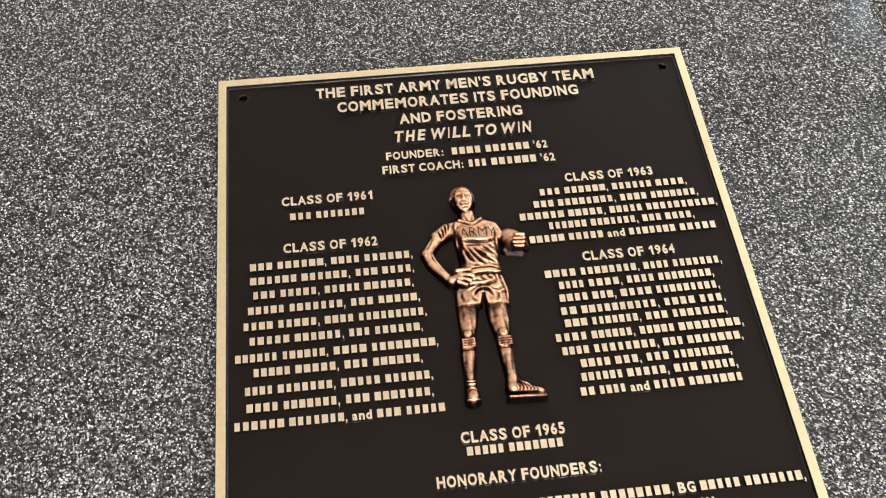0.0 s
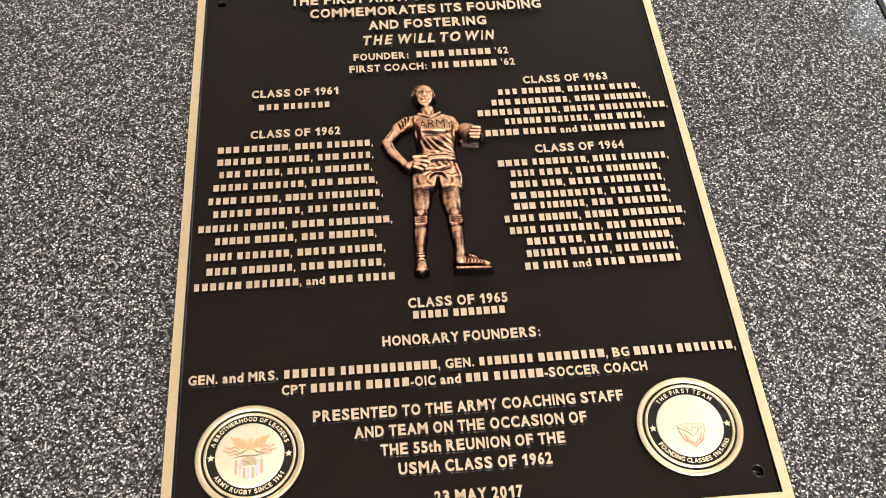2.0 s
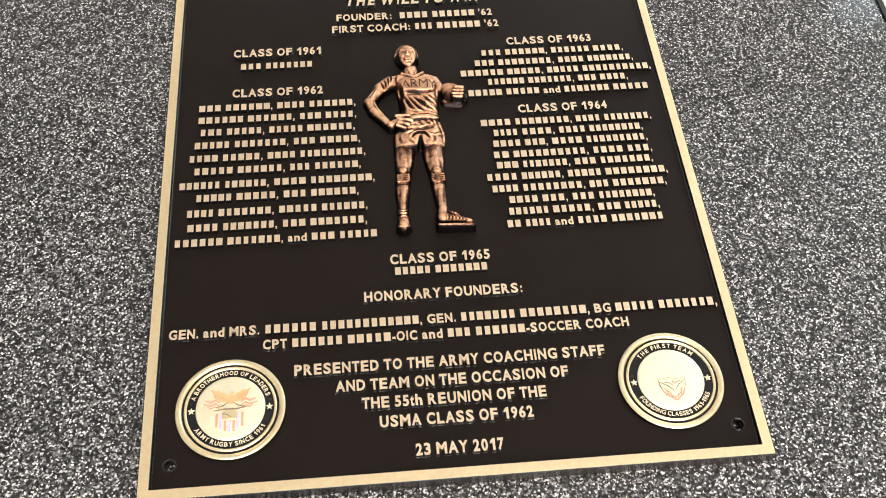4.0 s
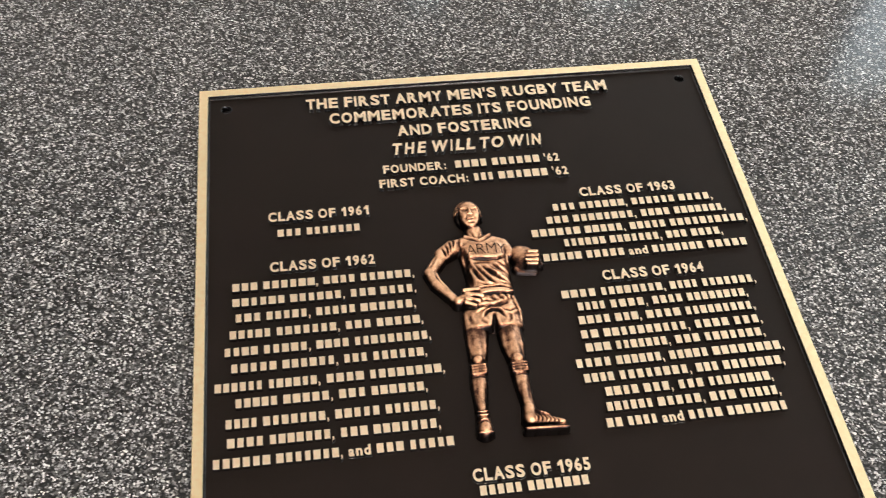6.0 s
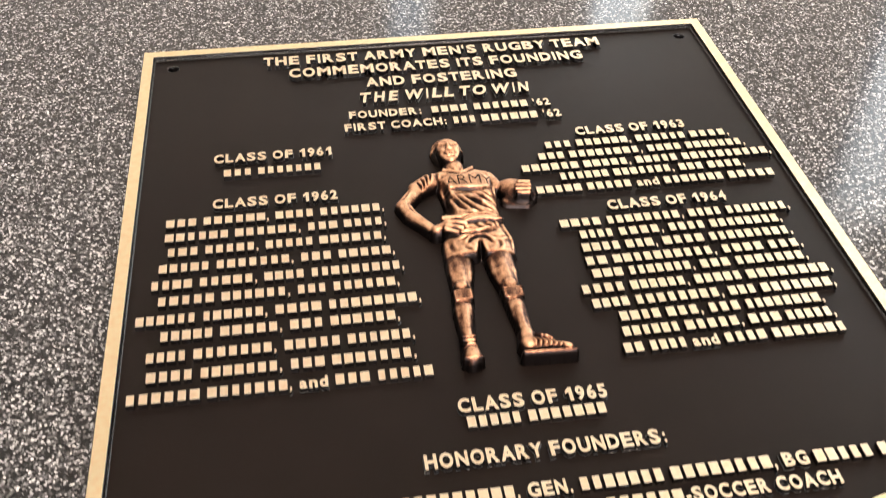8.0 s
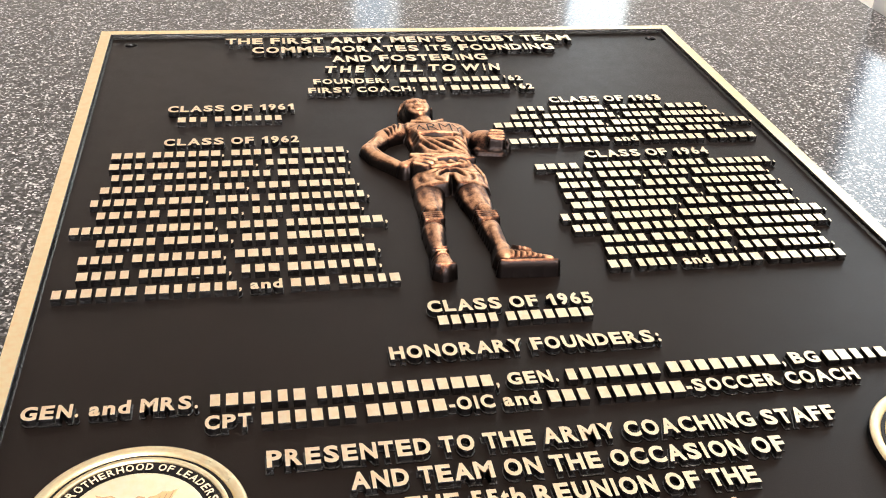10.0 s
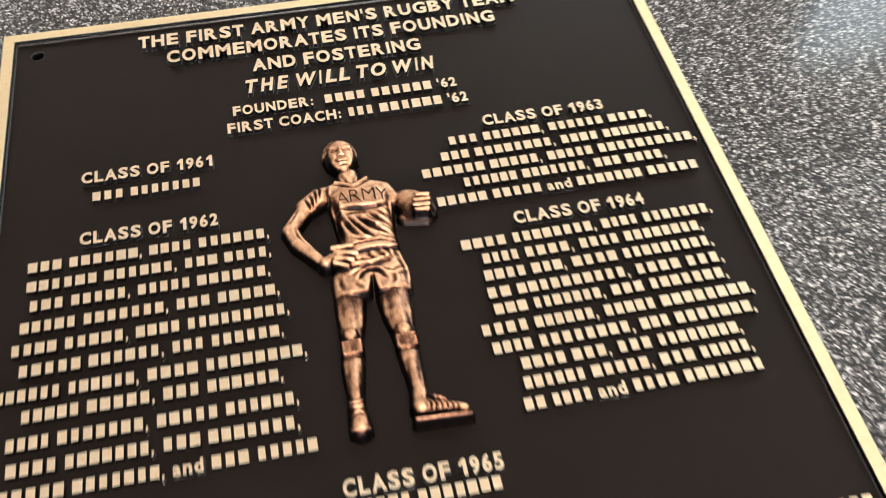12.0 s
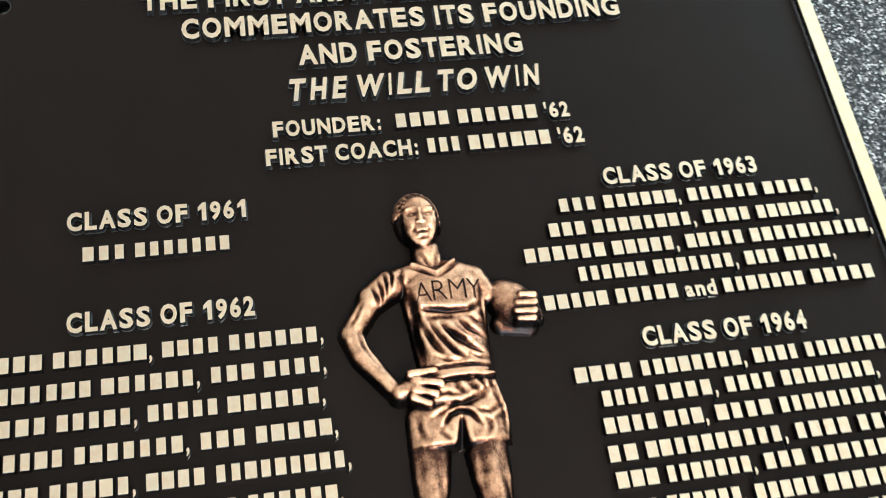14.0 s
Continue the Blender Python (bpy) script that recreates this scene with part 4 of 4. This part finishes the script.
    oval(-1.5, 363.4, 1.1, 2.4, 7.2, 2.6, 0, 0.5, 0.3)
    dent(-17.0, 361.8, 1.4, 4.5, 0.7, 16)

    def blur(a, n):
        for _ in range(n):
            p = np.pad(a, 1, mode="edge")
            a = (p[:-2, 1:-1] + p[2:, 1:-1] + p[1:-1, :-2] + p[1:-1, 2:] + p[1:-1, 1:-1] * 2) / 6
        return a

    # the feet and shins stand farther out of the field; the wax was worked by hand
    Z = np.maximum(H, 0.0) * np.interp(Y, [190, 205, 240, 270], [1.28, 1.25, 1.08, 1.0])
    seed = np.random.RandomState(3)
    worked = blur(seed.standard_normal(X.shape), 4) * 0.42 + blur(seed.standard_normal(X.shape), 22) * 0.9
    Z = np.where(H > 0.6, blur(Z + worked * np.clip((Z - 1.0) / 3.0, 0, 1) * 0.16, 1), Z)

    # tone of the patina: bright on raised and upward-facing parts, dark in creases, on steep sides and low down
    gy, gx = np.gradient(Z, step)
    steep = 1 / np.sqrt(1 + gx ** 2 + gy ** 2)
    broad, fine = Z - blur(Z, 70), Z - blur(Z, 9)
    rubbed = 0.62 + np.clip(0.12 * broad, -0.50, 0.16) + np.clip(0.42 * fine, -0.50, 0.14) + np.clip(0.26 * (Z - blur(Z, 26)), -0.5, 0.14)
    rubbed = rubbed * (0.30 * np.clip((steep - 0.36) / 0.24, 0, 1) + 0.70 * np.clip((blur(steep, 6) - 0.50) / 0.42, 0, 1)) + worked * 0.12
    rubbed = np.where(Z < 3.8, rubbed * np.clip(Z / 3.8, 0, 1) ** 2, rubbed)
    # legs and ribbed sock tops keep more patina than the shirt; shade is painted below the hem
    rubbed = rubbed * np.interp(Y, [188, 194, 206, 212, 256, 264, 269, 271], [0.35, 0.92, 0.90, 0.80, 0.84, 0.70, 0.55, 1.0])
    rubbed = np.where((Y > 232.5) & (Y < 242.4), rubbed * 0.85, rubbed)
    # the ball gets darker towards its lower side
    ball = (((X - 24.4) * 0.616 - (Y - 325.2) * 0.788) / 13.8) ** 2 + (((X - 24.4) * 0.788 + (Y - 325.2) * 0.616) / 9.8) ** 2 < 1.05
    rubbed = np.where(ball & (Z < 8.5), rubbed * np.interp(Y, [316, 322, 328], [0.28, 0.74, 0.92]), rubbed)
    # shade painted onto the left side of the head
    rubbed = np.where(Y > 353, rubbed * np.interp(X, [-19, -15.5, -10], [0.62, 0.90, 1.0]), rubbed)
    # curled hair: bright beads on a dark ground
    hair = (Y > 367.5) & (((X + 9.9) / 7.2) ** 2 + ((Y - 364.6) / 11.5) ** 2 > 1)
    rubbed = np.where(hair & (Z > 0.8), np.clip(0.30 + 1.3 * fine, 0.05, 0.78), rubbed)
    rubbed = np.clip(blur(rubbed, 1), 0, 1)

    inside = H > 0.05
    keep = inside[:-1, :-1] | inside[1:, :-1] | inside[:-1, 1:] | inside[1:, 1:]
    index = np.full(X.shape, -1)
    used = np.zeros(X.shape, bool)
    for dy, dx in ((0, 0), (0, 1), (1, 0), (1, 1)):
        used[dy: used.shape[0] - 1 + dy, dx: used.shape[1] - 1 + dx] |= keep
    index[used] = np.arange(used.sum())
    verts = np.stack([X[used] / 1000, Y[used] / 1000, ZF + 0.0002 + Z[used] / 1000], 1)
    r, c = np.nonzero(keep)
    quads = np.stack([index[r, c], index[r, c + 1], index[r + 1, c + 1], index[r + 1, c]], 1)
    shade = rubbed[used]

    # dark letters on the chest follow its curve
    bm = bmesh.new()
    add_text(bm, "ARMY", -0.0168, 0.0280, 0.3276, 0.0084, 0.0, 0.0001, 0.0, False, -0.022)
    bmesh.ops.triangulate(bm, faces=[f for f in bm.faces if f.normal.z > 0.3])
    bmesh.ops.subdivide_edges(bm, edges=[e for e in bm.edges if e.calc_length() > 0.0012], cuts=1)
    bm.verts.index_update()
    faces = [[len(verts) + v.index for v in f.verts] for f in bm.faces]
    extra = []
    for v in bm.verts:
        i, j = int(round((v.co.y * 1000 - ys[0]) / step)), int(round((v.co.x * 1000 - xs[0]) / step))
        extra.append((v.co.x, v.co.y, ZF + 0.0002 + Z[i, j] / 1000 + 0.00012 + v.co.z))
    bm.free()
    me = bpy.data.meshes.new("athlete_relief")
    me.from_pydata(verts.tolist() + extra, [], quads.tolist() + faces)
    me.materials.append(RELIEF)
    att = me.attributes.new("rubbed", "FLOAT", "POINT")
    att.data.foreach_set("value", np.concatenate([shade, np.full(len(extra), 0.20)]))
    me.polygons.foreach_set("use_smooth", np.ones(len(me.polygons), bool))
    me.update()
    ob = new("athlete_relief", me)
    ob.parent = plaque
    return tagged(ob, "antique bronze relief of a standing player holding a ball")


place_part(athlete_relief())
